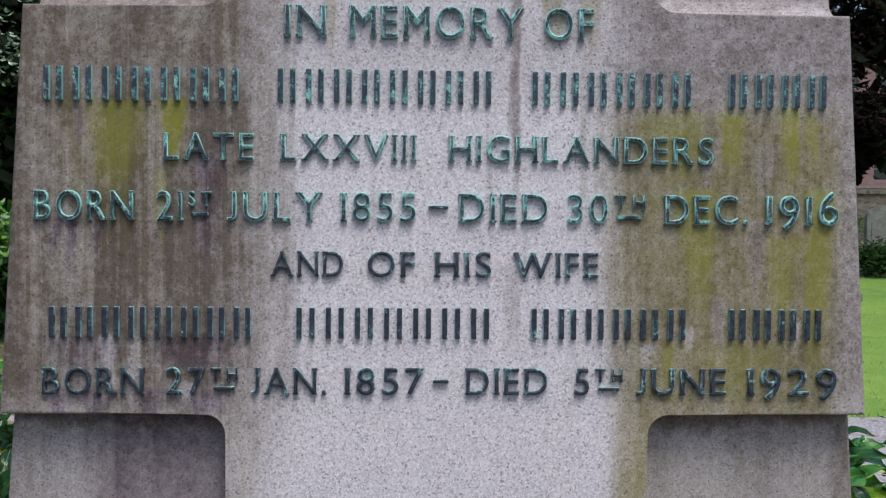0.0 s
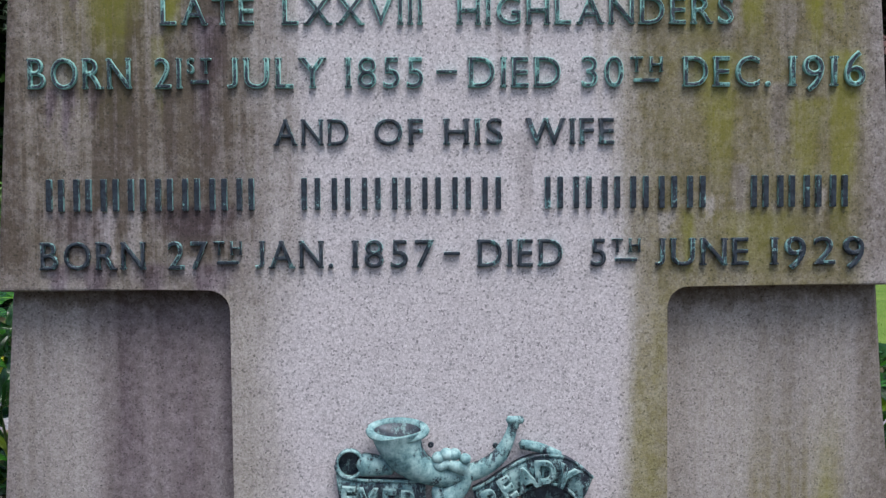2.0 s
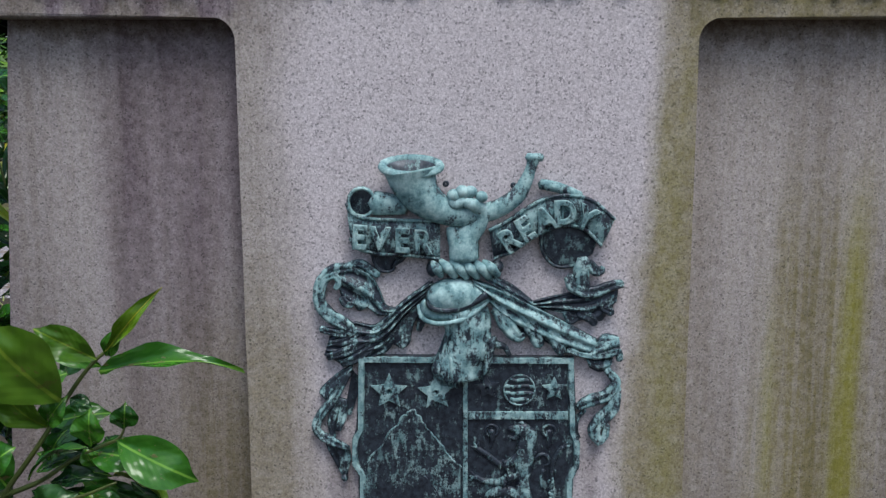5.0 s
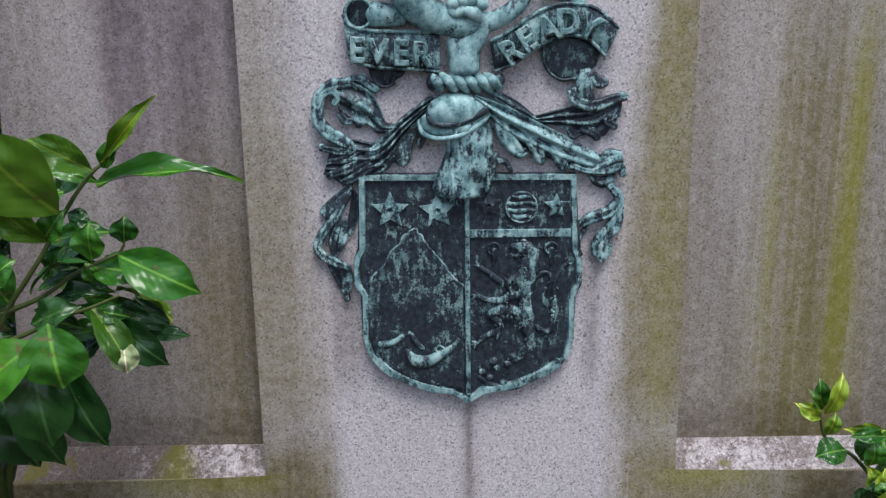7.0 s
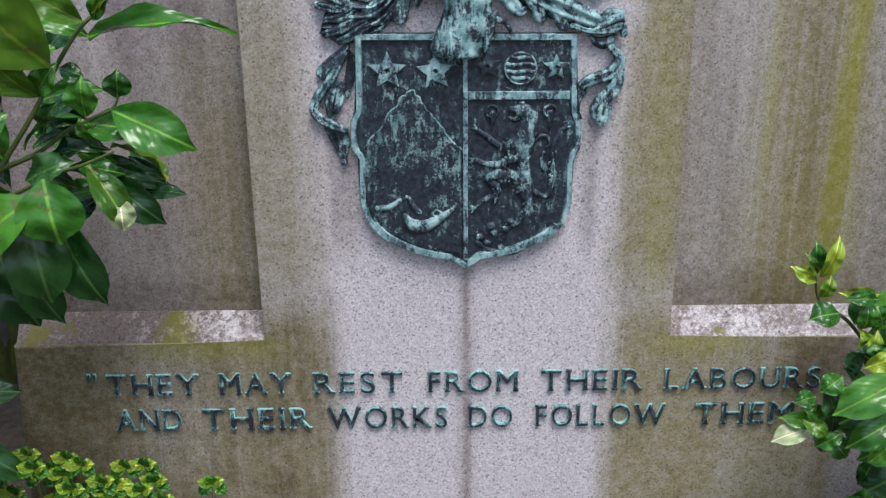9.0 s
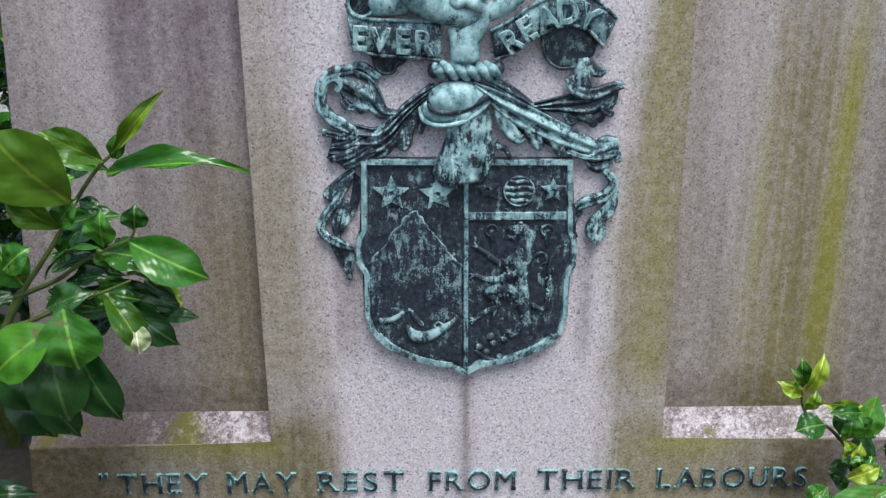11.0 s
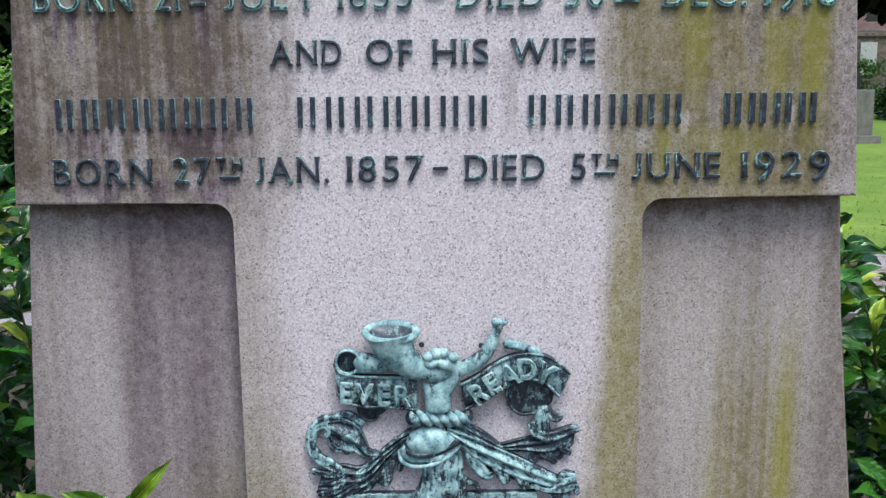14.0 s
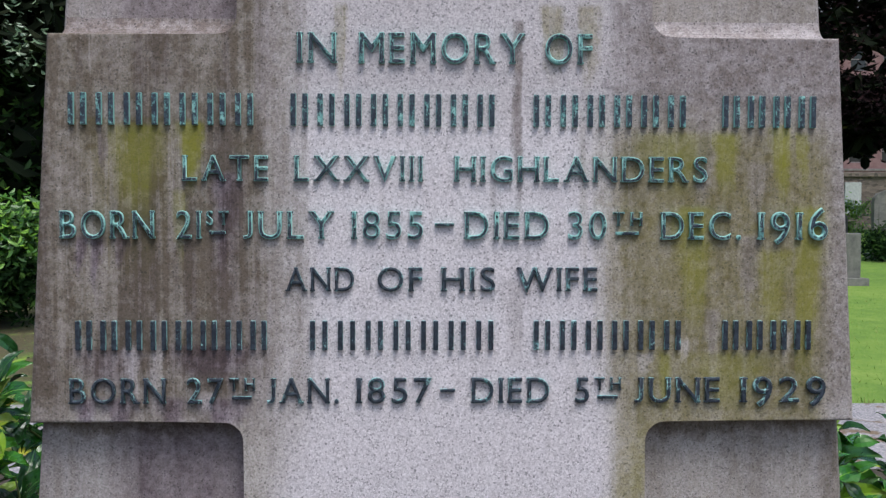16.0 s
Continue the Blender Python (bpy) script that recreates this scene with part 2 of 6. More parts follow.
def panel_zones(n, streak, wide, blot):
    s, w = n.sub(streak, 0.5), n.sub(wide, 0.5)
    xj = n.add(n.x, n.add(n.mul(s, 0.05), n.mul(w, 0.06)))
    left = n.step(n.x, -0.05, 0.05, 1.0, 0.0)
    right = n.sub(1.0, left)
    low = n.step(n.z, 0.95, 0.60)
    high = n.step(n.z, 1.10, 1.29)
    thin = n.noise(1.0, 4, 0.65, n.scaled(95, 95, 2.2, 7.0))
    xv = n.add(n.x, n.add(n.mul(s, 0.05), n.mul(w, 0.025)))
    # violet-black down the inner half of one panel, fading to tan and olive lower down
    violet = n.mul(n.step(xv, -0.47, -0.37), n.step(xv, -0.275, -0.235, 1.0, 0.75), n.step(n.add(n.z, n.mul(w, 0.3)), 0.72, 1.12, 0.12, 0.85), n.step(wide, 0.35, 0.62, 0.65, 1.05))
    # Shade in the corner beside the shaft, painted as a violet edge.
    violet = n.most(violet, n.mul(n.step(xj, -0.285, -0.245), n.step(n.z, 0.90, 1.15), 0.75), n.mul(n.step(xj, -0.50, -0.54), 0.40))
    violet = n.mul(left, n.most(violet, 0.10))
    grime_shade = n.add(0.30, n.add(n.mul(n.step(streak, 0.36, 0.64), 0.09), n.mul(n.step(wide, 0.35, 0.62), 0.26)))
    grime_shade = n.add(grime_shade, n.add(n.mul(left, 0.08), n.add(n.mul(high, 0.16), n.mul(n.step(thin, 0.5, 0.62), 0.04))))
    grime_shade = n.add(grime_shade, n.mul(right, n.step(xj, 0.545, 0.585), 0.30))
    grime_shade = n.mul(grime_shade, n.sub(1.0, n.mul(n.band(xj, -0.47, -0.42, 0.03), n.step(n.z, 0.7, 1.0), 0.30)), n.sub(1.0, n.mul(n.band(xj, 0.36, 0.43, 0.04), n.step(n.z, 0.85, 1.1), 0.30)))
    # Dark band under the arms paints their shade; lower left, the bush's.
    grime_shade = n.most(grime_shade, n.step(n.add(n.z, n.mul(n.add(s, n.sub(blot, 0.5)), 0.06)), 1.258, 1.296, 0.0, n.step(n.z, 1.45, 1.60, 1.0, 0.55)), n.mul(n.step(n.z, 0.64, 0.54), 0.85), n.mul(n.step(xj, -0.40, -0.50), n.step(n.z, 0.76, 0.60)))
    algae = n.mul(right, n.add(n.mul(n.band(xj, 0.415, 0.555, 0.035), n.step(n.z, 1.22, 0.95), 0.62), n.add(0.36, n.mul(low, 0.16))))
    algae = n.add(algae, n.mul(left, n.add(n.mul(n.step(xj, -0.36, -0.30), n.step(n.z, 1.05, 0.75), 0.45), n.add(0.28, n.mul(low, 0.12)))))
    algae = n.mul(algae, n.step(thin, 0.36, 0.60, 0.75, 1.05))
    bright = n.mul(right, n.most(n.mul(n.band(xj, 0.510, 0.538, 0.016), n.band(n.z, 0.58, 1.05, 0.12), 0.80), n.mul(n.band(xj, 0.408, 0.424, 0.010), n.band(n.z, 0.68, 0.92, 0.10), 0.45)))
    return grime_shade, algae, bright, violet


def ledge_zones(n, streak, wide, blot):
    """Bare, pale and gritty, with patches of brown crust and algae; the bush's shade is painted in leftwards."""
    grime_shade = n.add(n.mul(n.step(n.add(n.mul(n.noise(26, 5, 0.75), 0.5), n.mul(n.noise(160, 4, 0.8), 0.5)), 0.41, 0.56), 0.80), n.step(n.x, -0.27, -0.43, 0.22, 1.0))
    wedge = n.step(n.add(n.math("ABSOLUTE", n.add(n.x, 0.352)), n.mul(n.sub(n.noise(60, 3), 0.5), 0.04)), n.step(n.z, 0.495, 0.535, 0.040, 0.010), 0.004)
    algae = n.most(n.step(n.noise(13, 3), 0.60, 0.66), wedge)
    return grime_shade, algae, n.mul(algae, 0.5), 0.0


def patina(name, green, unit=1.0, proud=0.0, level=0.013, edge=0.0, shaded=0.0, thick=1.0):
    """Cast bronze: near-black metal under a crust of verdigris. green: share of crust; unit: metres per local unit;
    proud: how much paler and crustier the raised forms are; edge: how much paler the flanks and rims are; shaded: how
    much the hollows are darkened, as shade painted in with the crust; thick: how pale the crust is.
    """
    n = Net(name)
    thick = thick if isinstance(thick, tuple) else (thick, thick, thick)
    at = n.pos
    if unit != 1.0:
        v = n.tree.nodes.new("ShaderNodeVectorMath")
        v.operation = "ADD"
        n.put(v.inputs[0], n.pos)
        n.put(v.inputs[1], n.mul(n.chance(), 40.0))
        at = v.outputs[0]
    big = n.noise(45 * unit, 4, 0.7, at)
    fine = n.noise(330 * unit, 4, 0.75, at)
    m = n.tree.nodes.new("ShaderNodeMapping")
    n.put(m.inputs[0], at)
    m.inputs["Scale"].default_value = (150 * unit, 90 * unit, 40 * unit)
    runs = n.noise(1.0, 4, 0.7, m.outputs[0])
    lift = 0.0
    crust = n.add(n.mul(big, 0.40), n.add(n.mul(fine, 0.28), n.mul(runs, 0.32)))
    # Hollows go darker and raised forms paler: shade painted over real verdigris.
    if shaded:
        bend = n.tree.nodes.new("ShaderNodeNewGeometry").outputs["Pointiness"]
        crust = n.add(crust, n.step(bend, 0.38, 0.50, -shaded, 0.0))
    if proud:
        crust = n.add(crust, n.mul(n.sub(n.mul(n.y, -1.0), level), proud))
    if edge:
        turn = n.tree.nodes.new("ShaderNodeSeparateXYZ")
        n.put(turn.inputs[0], [k for k in n.tree.nodes if k.type == "TEX_COORD"][0].outputs["Normal"])
        flank = n.step(n.math("ABSOLUTE", turn.outputs[1]), 0.55, 0.96, 1.0, 0.0)
        crust = n.add(crust, n.mul(flank, edge))
        lift = n.mul(flank, edge)
    f = n.step(crust, 0.586 - 0.2 * green, 0.656 - 0.2 * green)
    dark = n.ramp(n.noise(150 * unit, 3, 0.6, at), (0.35, (0.018, 0.023, 0.036)), (0.7, (0.055, 0.070, 0.096)))
    tone = n.ramp(n.add(n.mul(n.noise(70 * unit, 3, 0.65, at), 0.5), n.add(lift, n.mul(crust, 0.5))), (0.38, tuple(k * c for k, c in zip(thick, (0.060, 0.135, 0.160)))), (0.48, tuple(k * c for k, c in zip(thick, (0.185, 0.325, 0.350)))), (0.62, tuple(k * c for k, c in zip(thick, (0.46, 0.640, 0.655)))))
    return n.done(n.mix(f, dark, tone), n.step(f, 0.0, 1.0, 0.38, 0.85), n.add(crust, n.mul(f, 0.25)), 0.0015 / unit ** 0.5, metal=n.step(f, 0.0, 1.0, 0.35, 0.0), strength=0.6)


STONE_FACE = weathered("granite_face", face_zones)
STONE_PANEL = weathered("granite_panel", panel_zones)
STONE_LEDGE = weathered("granite_ledge", ledge_zones)


def top_ledge_zones(n, streak, wide, blot):
    grime_shade = n.add(n.step(n.x, -0.1, 0.3, 1.0, 0.72), n.mul(n.step(n.noise(26, 5, 0.75), 0.42, 0.62), 0.16))
    return grime_shade, 0.0, 0.0, 0.0


STONE_LEDGE_TOP = weathered("granite_upper_ledge", top_ledge_zones)
BRONZE_GREEN = patina("bronze_green", 0.46, 0.04, edge=0.18, thick=(0.62, 0.82, 0.76))
BRONZE_MID = patina("bronze_half_green", 0.38, 0.032, edge=0.07, thick=(0.62, 0.80, 0.78))
BRONZE_DARK = patina("bronze_dark", 0.22, 0.036, edge=0.07, thick=(0.6, 0.75, 0.75))
MOTTO_GREEN = patina("motto_bronze", 0.80, 0.022, edge=0.05, thick=0.88)
BAR_GREEN = patina("bar_bronze_green", 0.46, edge=0.18, thick=(0.62, 0.82, 0.76))
BAR_DARK = patina("bar_bronze_dark", 0.20, edge=0.09, thick=(0.6, 0.75, 0.75))
CREST_PALE = patina("crest_pale_verdigris", 0.86, 1.0, 3.0, 0.018, shaded=0.14)
CREST_HORN = patina("crest_horn_verdigris", 0.78, 1.0, 3.0, 0.020, shaded=0.14)
CREST_NECK = patina("crest_streaked_verdigris", 0.68, 1.0, 1.5, 0.020, shaded=0.14)
CREST_GREEN = patina("crest_verdigris", 0.64, 1.0, 6.0, 0.0125, shaded=0.12)
CREST_MID = patina("crest_worn_verdigris", 0.46, 1.0, 6.0, 0.0125, shaded=0.12, thick=0.9)
CREST_BANNER = patina("crest_banner_bronze", 0.58, 1.0, 8.0, 0.0172, shaded=0.10, thick=0.85)
CREST_LOW = patina("crest_thin_verdigris", 0.50, 1.0, 9.0, 0.0125, shaded=0.16, thick=0.80)
CREST_RIM = patina("crest_rim_verdigris", 0.72, 1.0, 8.0, 0.0125, shaded=0.10, thick=0.88)
CREST_PEAK = patina("crest_peak_bronze", 0.46, 1.0, 0.0, thick=0.62)
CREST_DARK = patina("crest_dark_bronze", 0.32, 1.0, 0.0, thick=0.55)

# ---- building helpers ----
def mesh_of(bm, material, smooth=False):
    me = bpy.data.meshes.new("mesh")
    bmesh.ops.recalc_face_normals(bm, faces=bm.faces)
    bm.to_mesh(me)
    bm.free()
    me.materials.append(material)
    if smooth:
        for p in me.polygons:
            p.use_smooth = True
    return me


def part(name, bm, material, parent=None, label="", smooth=False):
    ob = new(name, mesh_of(bm, material, smooth))
    if parent is not None:
        ob.parent = parent
    return tagged(ob, label)


def empty(name, place, label, category, group="", kind=""):
    ob = new(name)
    ob.location = place
    ob.empty_display_size = 0.05
    return tagged(ob, label, category, group, kind)


def box(bm, lo, hi, bevel=0.0, turn=None):
    size = [b - a for a, b in zip(lo, hi)]
    mid = Vector([(a + b) / 2 for a, b in zip(lo, hi)])
    m = Matrix.Translation(mid) @ (turn or Matrix()) @ Matrix.Diagonal((*size, 1))
    out = bmesh.ops.create_cube(bm, size=1, matrix=m)
    if bevel:
        edges = list({e for v in out["verts"] for e in v.link_edges})
        bmesh.ops.bevel(bm, geom=edges, offset=bevel, segments=2, profile=0.7, affect="EDGES")
    return bm


def prism(bm, outline, y0, y1, bevel=0.0, segments=2):
    """An upright plate: outline of (x, z) extruded from y0 (back) to y1 (front); the front rim is rounded by bevel."""
    back = [bm.verts.new((x, y0, z)) for x, z in outline]
    front = [bm.verts.new((x, y1, z)) for x, z in outline]
    bm.faces.new(back)
    top = bm.faces.new(front[::-1])
    n = len(outline)
    for i in range(n):
        j = (i + 1) % n
        bm.faces.new((back[j], back[i], front[i], front[j]))
    if bevel:
        bmesh.ops.bevel(bm, geom=list(top.edges), offset=bevel, segments=segments, profile=0.6, affect="EDGES")
    return bm


def arc(cx, cz, r, a0, a1, n=10):
    return [(cx + r * math.cos(radians(a0 + (a1 - a0) * i / n)), cz + r * math.sin(radians(a0 + (a1 - a0) * i / n))) for i in range(n + 1)]


# ---- the gravestone ----
FACE = 1.272            # plane of the raised cross and its lettering
DEEP = 0.036            # depth of the sunk panels
MID = 0.040             # its middle
STONE_TOP = 2.45


def side(z):
    """Half the stone's width at a height: it tapers upwards."""
    return 0.562 + (1.306 - z) * 0.056


def flare(z):
    """The lower right flank spreads a little more than the left."""
    return max(0.0, 1.15 - z) * 0.045


gravestone = empty("gravestone", (0, 0, 0), "pinkish grey granite gravestone with raised cross, algae streaks and bronze lettering", "gravestone")


def build_gravestone():
    back = FACE + 0.34
    # the body behind the sunk panels
    bm = bmesh.new()
    ring = []
    for z in (-0.15, 1.15, STONE_TOP):
        h = side(z) - (0.004 if z < 2 else 0.014)
        k = h + flare(z)
        ring.append([bm.verts.new((MID + x, y, z)) for x, y in ((-h, FACE + DEEP), (k, FACE + DEEP), (k, back), (-h, back))])
    bm.faces.new(ring[0])
    bm.faces.new(ring[2][::-1])
    for a, b in zip(ring, ring[1:]):
        for i in range(4):
            bm.faces.new((a[i], b[i], b[(i + 1) % 4], a[(i + 1) % 4]))
    bmesh.ops.bevel(bm, geom=[e for e in bm.edges if abs(e.verts[0].co.z - e.verts[1].co.z) > 1], offset=0.012, segments=3, profile=0.6, affect="EDGES")
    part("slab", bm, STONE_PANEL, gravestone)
    # the raised cross: shaft, arms and foot in one piece
    xl, xr, lo, hi, foot, r = -0.235, 0.313, 1.306, 1.829, 0.487, 0.027
    fl, fr = xl + 0.010, xr - 0.004    # the shaft narrows to its foot
    left = lambda z: MID - side(z)
    right = lambda z: MID + side(z) + flare(z)
    line = [(left(-0.15), -0.15), (right(-0.15), -0.15), (right(foot), foot), (fr, foot)]
    line += arc(xr + r, lo - r, r, 180, 90)
    line += [(right(lo), lo), (right(hi), hi)]
    line += arc(xr + 0.004 + r, hi + r, r, 270, 180)
    line += [(xr + 0.004, STONE_TOP - 0.05), (xl - 0.006, STONE_TOP - 0.05)]
    line += arc(xl - 0.006 - r, hi + r, r, 0, -90)
    line += [(left(hi), hi), (left(lo), lo)]
    line += arc(xl - r, lo - r, r, 90, 0)
    line += [(fl, foot), (left(foot), foot)]
    bm = bmesh.new()
    prism(bm, line, FACE + DEEP + 0.002, FACE, 0.0055, 3)
    part("raised_cross", bm, STONE_FACE, gravestone)
    # sloping ledges at the panels' feet
    for x0, x1, z in ((left(foot) + 0.002, fl, foot), (fr, right(foot) - 0.002, foot), (left(hi) + 0.015, xl - 0.01, hi), (xr + 0.008, right(hi) - 0.015, hi)):
        bm = bmesh.new()
        if z < 1:
            pts = [(FACE + 0.004, z - 0.002), (FACE + DEEP - 0.001, z + 0.034), (FACE + DEEP + 0.004, z + 0.034), (FACE + DEEP + 0.004, z - 0.002)]
        else:
            cove = [(FACE + 0.003 + 0.034 * math.sin(radians(a)), z - 0.001 + 0.036 * (1 - math.cos(radians(a)))) for a in range(0, 91, 10)]
            pts = cove + [(FACE + DEEP + 0.004, z + 0.035), (FACE + DEEP + 0.004, z - 0.002)]
        va = [bm.verts.new((x0, y, zz)) for y, zz in pts]
        vb = [bm.verts.new((x1, y, zz)) for y, zz in pts]
        bm.faces.new(va)
        bm.faces.new(vb[::-1])
        for i in range(len(pts)):
            j = (i + 1) % len(pts)
            bm.faces.new((va[i], vb[i], vb[j], va[j]))
        part("ledge", bm, STONE_LEDGE_TOP if z > 1 else STONE_LEDGE, gravestone, "bare granite sloping ledge")


build_gravestone()


# ---- bronze lettering ----
GLYPHS = {}


def font_mesh(char, solid, weight=-0.030):
    cu = bpy.data.curves.new("glyph", "FONT")
    cu.body, cu.size, cu.resolution_u = char, 1.0, 4
    if solid:
        cu.extrude, cu.bevel_depth, cu.bevel_resolution, cu.offset = 0.045, 0.034, 1, weight - 0.016
    ob = bpy.data.objects.new("glyph", cu)
    scene.collection.objects.link(ob)
    dg = bpy.context.evaluated_depsgraph_get()
    dg.update()
    me = bpy.data.meshes.new_from_object(ob.evaluated_get(dg))
    bpy.data.objects.remove(ob)
    bpy.data.curves.remove(cu)
    return me


def glyph(char, material, weight=-0.013):
    """A raised letter one unit high with short serifs, facing -y; returns its mesh and width."""
    key = (char, material.name, weight)
    if key in GLYPHS:
        return GLYPHS[key]
    if "cap" not in GLYPHS:
        GLYPHS["cap"] = max(v.co.y for v in font_mesh("H", False).vertices)
    cap = GLYPHS["cap"]
    flat = font_mesh(char, False)
    xs = [v.co.x for v in flat.vertices]
    x0, x1 = min(xs), max(xs)
    stems = []
    counts = {}
    for p in flat.polygons:
        for k in p.edge_keys:
            counts[k] = counts.get(k, 0) + 1
    for k, c in counts.items():
        a, b = flat.vertices[k[0]].co, flat.vertices[k[1]].co
        if c == 1 and abs(a.y - b.y) < 0.002 and 0.03 < abs(a.x - b.x) and (abs(a.y) < 0.01 or abs(a.y - cap) < 0.01):
            stems.append((min(a.x, b.x), max(a.x, b.x), a.y < 0.1))
    bm = bmesh.new()
    bm.from_mesh(font_mesh(char, True, weight + (0.010 if char in "WM" else 0.0)))
    if char.isalpha() or char == "1":
        for a, b, low in stems:
            wide = b - a > 0.2
            z = 0.026 if low else cap - 0.026
            if wide and char in "BDEFLPR":
                a, b = a - 0.04, a + 0.09
            elif wide:
                continue
            else:
                a, b = a - 0.036, b + 0.036
            box(bm, (a, z - 0.024, -0.05), (b, z + 0.024, 0.062), 0.012)
    sink = min(v.co.y for v in bm.verts) if char == "J" else 0.0
    for v in bm.verts:
        x, y, z = v.co
        y = (y - sink) * cap / (cap - sink)
        v.co = ((x - x0) / cap, -(z + 0.055) / cap, y / cap)
    me = mesh_of(bm, material)
    GLYPHS[key] = me, (x1 - x0) / cap
    return GLYPHS[key]


def word(text, left, right, base, cap, material):
    """One word of single raised letters between two x places; ^ lifts and shrinks the next letter, _ drops and ~ raises it."""
    items, size, lift, tall = [], 1.0, 0.0, 1.0
    for c in text:
        if c == "^":
            size, lift = 0.5, 0.5
        elif c == "_":
            lift, tall = -0.16, 1.17
        elif c == "~":
            tall = 1.16
        else:
            items.append((c, size, lift, tall))
            size, lift, tall = 1.0, 0.0, 1.0
    gap = 0.25
    total = sum(glyph(c, material)[1] * s for c, s, _, _ in items) + gap * (len(items) - 1)
    k = (right - left) / (total * cap)
    x = left
    small = []
    for c, s, dz, tall in items:
        me, w = glyph(c, material)
        ob = new("letter", me)
        ob.parent = gravestone
        ob.location = (x, FACE - 0.0005, base + dz * cap)
        ob.scale = (k * s * cap, cap * 0.85, s * cap * tall)
        ob.rotation_euler = (0, radians(random.uniform(-0.6, 0.6)), 0)
        if s < 1:
            small.append((x, x + w * s * k * cap))
        x += (w * s + gap) * k * cap
    if small:
        bm = bmesh.new()
        box(bm, (small[0][0] + 0.004, FACE - 0.005, base + 0.16 * cap), (small[-1][1] - 0.004, FACE + 0.001, base + 0.28 * cap), 0.001)
        part("rule", bm, BAR_GREEN if material is BRONZE_GREEN else BAR_DARK, gravestone)


def bars(count, left, right, base, cap, material):
    """A word that is not spelled out: plain upright bars of its size."""
    pitch = (right - left) / count
    for i in range(count):
        for o in (0.16, 0.60):
            bm = bmesh.new()
            x = left + (i + o) * pitch
            box(bm, (x, FACE - 0.006, base), (x + 0.17 * cap, FACE + 0.001, base + cap), 0.0016)
            part("bar", bm, material, gravestone)


def dash(left, right, z, material):
    bm = bmesh.new()
    box(bm, (left, FACE - 0.006, z - 0.002), (right, FACE + 0.001, z + 0.002), 0.001)
    part("dash", bm, material, gravestone)


def build_lettering():
    a, b, c = BRONZE_GREEN, BRONZE_MID, BRONZE_DARK
    for t, l, r in (("IN", -0.160, -0.109), ("MEMORY", -0.077, 0.143), ("OF", 0.172, 0.235)):
        word(t, l, r, 1.791, 0.040, a)
    for k, l, r in ((7, -0.470, -0.212), (8, -0.175, 0.111), (6, 0.151, 0.370), (4, 0.408, 0.547)):
        bars(k, l, r, 1.707, 0.043, BAR_GREEN)
    for t, l, r in (("LATE", -0.313, -0.200), ("LXXVIII", -0.164, 0.007), ("HIGHLANDERS", 0.051, 0.393)):
        word(t, l, r, 1.633, 0.034, a)
    for t, l, r in (("BORN", -0.476, -0.352), ("21^S^T", -0.322, -0.253), ("JULY", -0.233, -0.113), ("1855", -0.087, 0.008), ("DIED", 0.065, 0.178),
                    ("30^T^H", 0.205, 0.305), ("DEC.", 0.332, 0.440), ("1_91~6", 0.465, 0.559)):
        word(t, l, r, 1.5555, 0.037, a)
    dash(0.024, 0.050, 1.575, BAR_GREEN)
    for t, l, r in (("AND", -0.176, -0.085), ("OF", -0.053, 0.007), ("HIS", 0.034, 0.106), ("WIFE", 0.136, 0.245)):
        word(t, l, r, 1.485, 0.032, c)
    for k, l, r in ((8, -0.463, -0.196), (7, -0.150, 0.112), (6, 0.153, 0.367), (4, 0.412, 0.545)):
        bars(k, l, r, 1.405, 0.040, BAR_DARK)
    for t, l, r in (("BORN", -0.466, -0.339), ("27^T^H", -0.310, -0.219), ("JAN.", -0.202, -0.106), ("1857", -0.081, 0.020), ("DIED", 0.075, 0.180),
                    ("5^T^H", 0.216, 0.278), ("JUNE", 0.297, 0.414), ("1_92_9", 0.444, 0.560)):
        word(t, l, r, 1.333, 0.034, c)
    dash(0.032, 0.052, 1.350, BAR_DARK)
    for t, l, r in (("\"", -0.474, -0.462), ("THEY", -0.449, -0.325), ("MAY", -0.295, -0.200), ("REST", -0.167, -0.047), ("FROM", -0.011, 0.110),
                    ("THEIR", 0.142, 0.280), ("LABOURS", 0.313, 0.525)):
        word(t, l, r, 0.413, 0.031, b)
    for t, l, r in (("AND", -0.442, -0.353), ("THEIR", -0.323, -0.175), ("WORKS", -0.150, 0.014), ("DO", 0.044, 0.104), ("FOLLOW", 0.137, 0.315),
                    ("THEM", 0.358, 0.494), ("\"", 0.508, 0.520)):
        word(t, l, r, 0.358, 0.032, b)


build_lettering()

# ---- the bronze coat of arms: millimetres right of and above the middle of the shield's top edge ----
CX, CZ = 0.0425, 0.900


def spot(u, v, d):
    return Vector((CX + u / 1000, FACE - d / 1000, CZ + v / 1000))


def curve_through(pts, n):
    """n + 1 points on a Catmull-Rom curve through pts, evenly along their index."""
    p = [Vector(q) for q in pts]
    p = [p[0] * 2 - p[1]] + p + [p[-1] * 2 - p[-2]]
    out = []
    for i in range(n + 1):
        s = i / n * (len(pts) - 1)
        k = min(int(s), len(pts) - 2)
        t = s - k
        a, b, c, d = p[k:k + 4]
        out.append(0.5 * ((2 * b) + (c - a) * t + (2 * a - 5 * b + 4 * c - d) * t * t + (3 * b - a - 3 * c + d) * t ** 3))
    return out


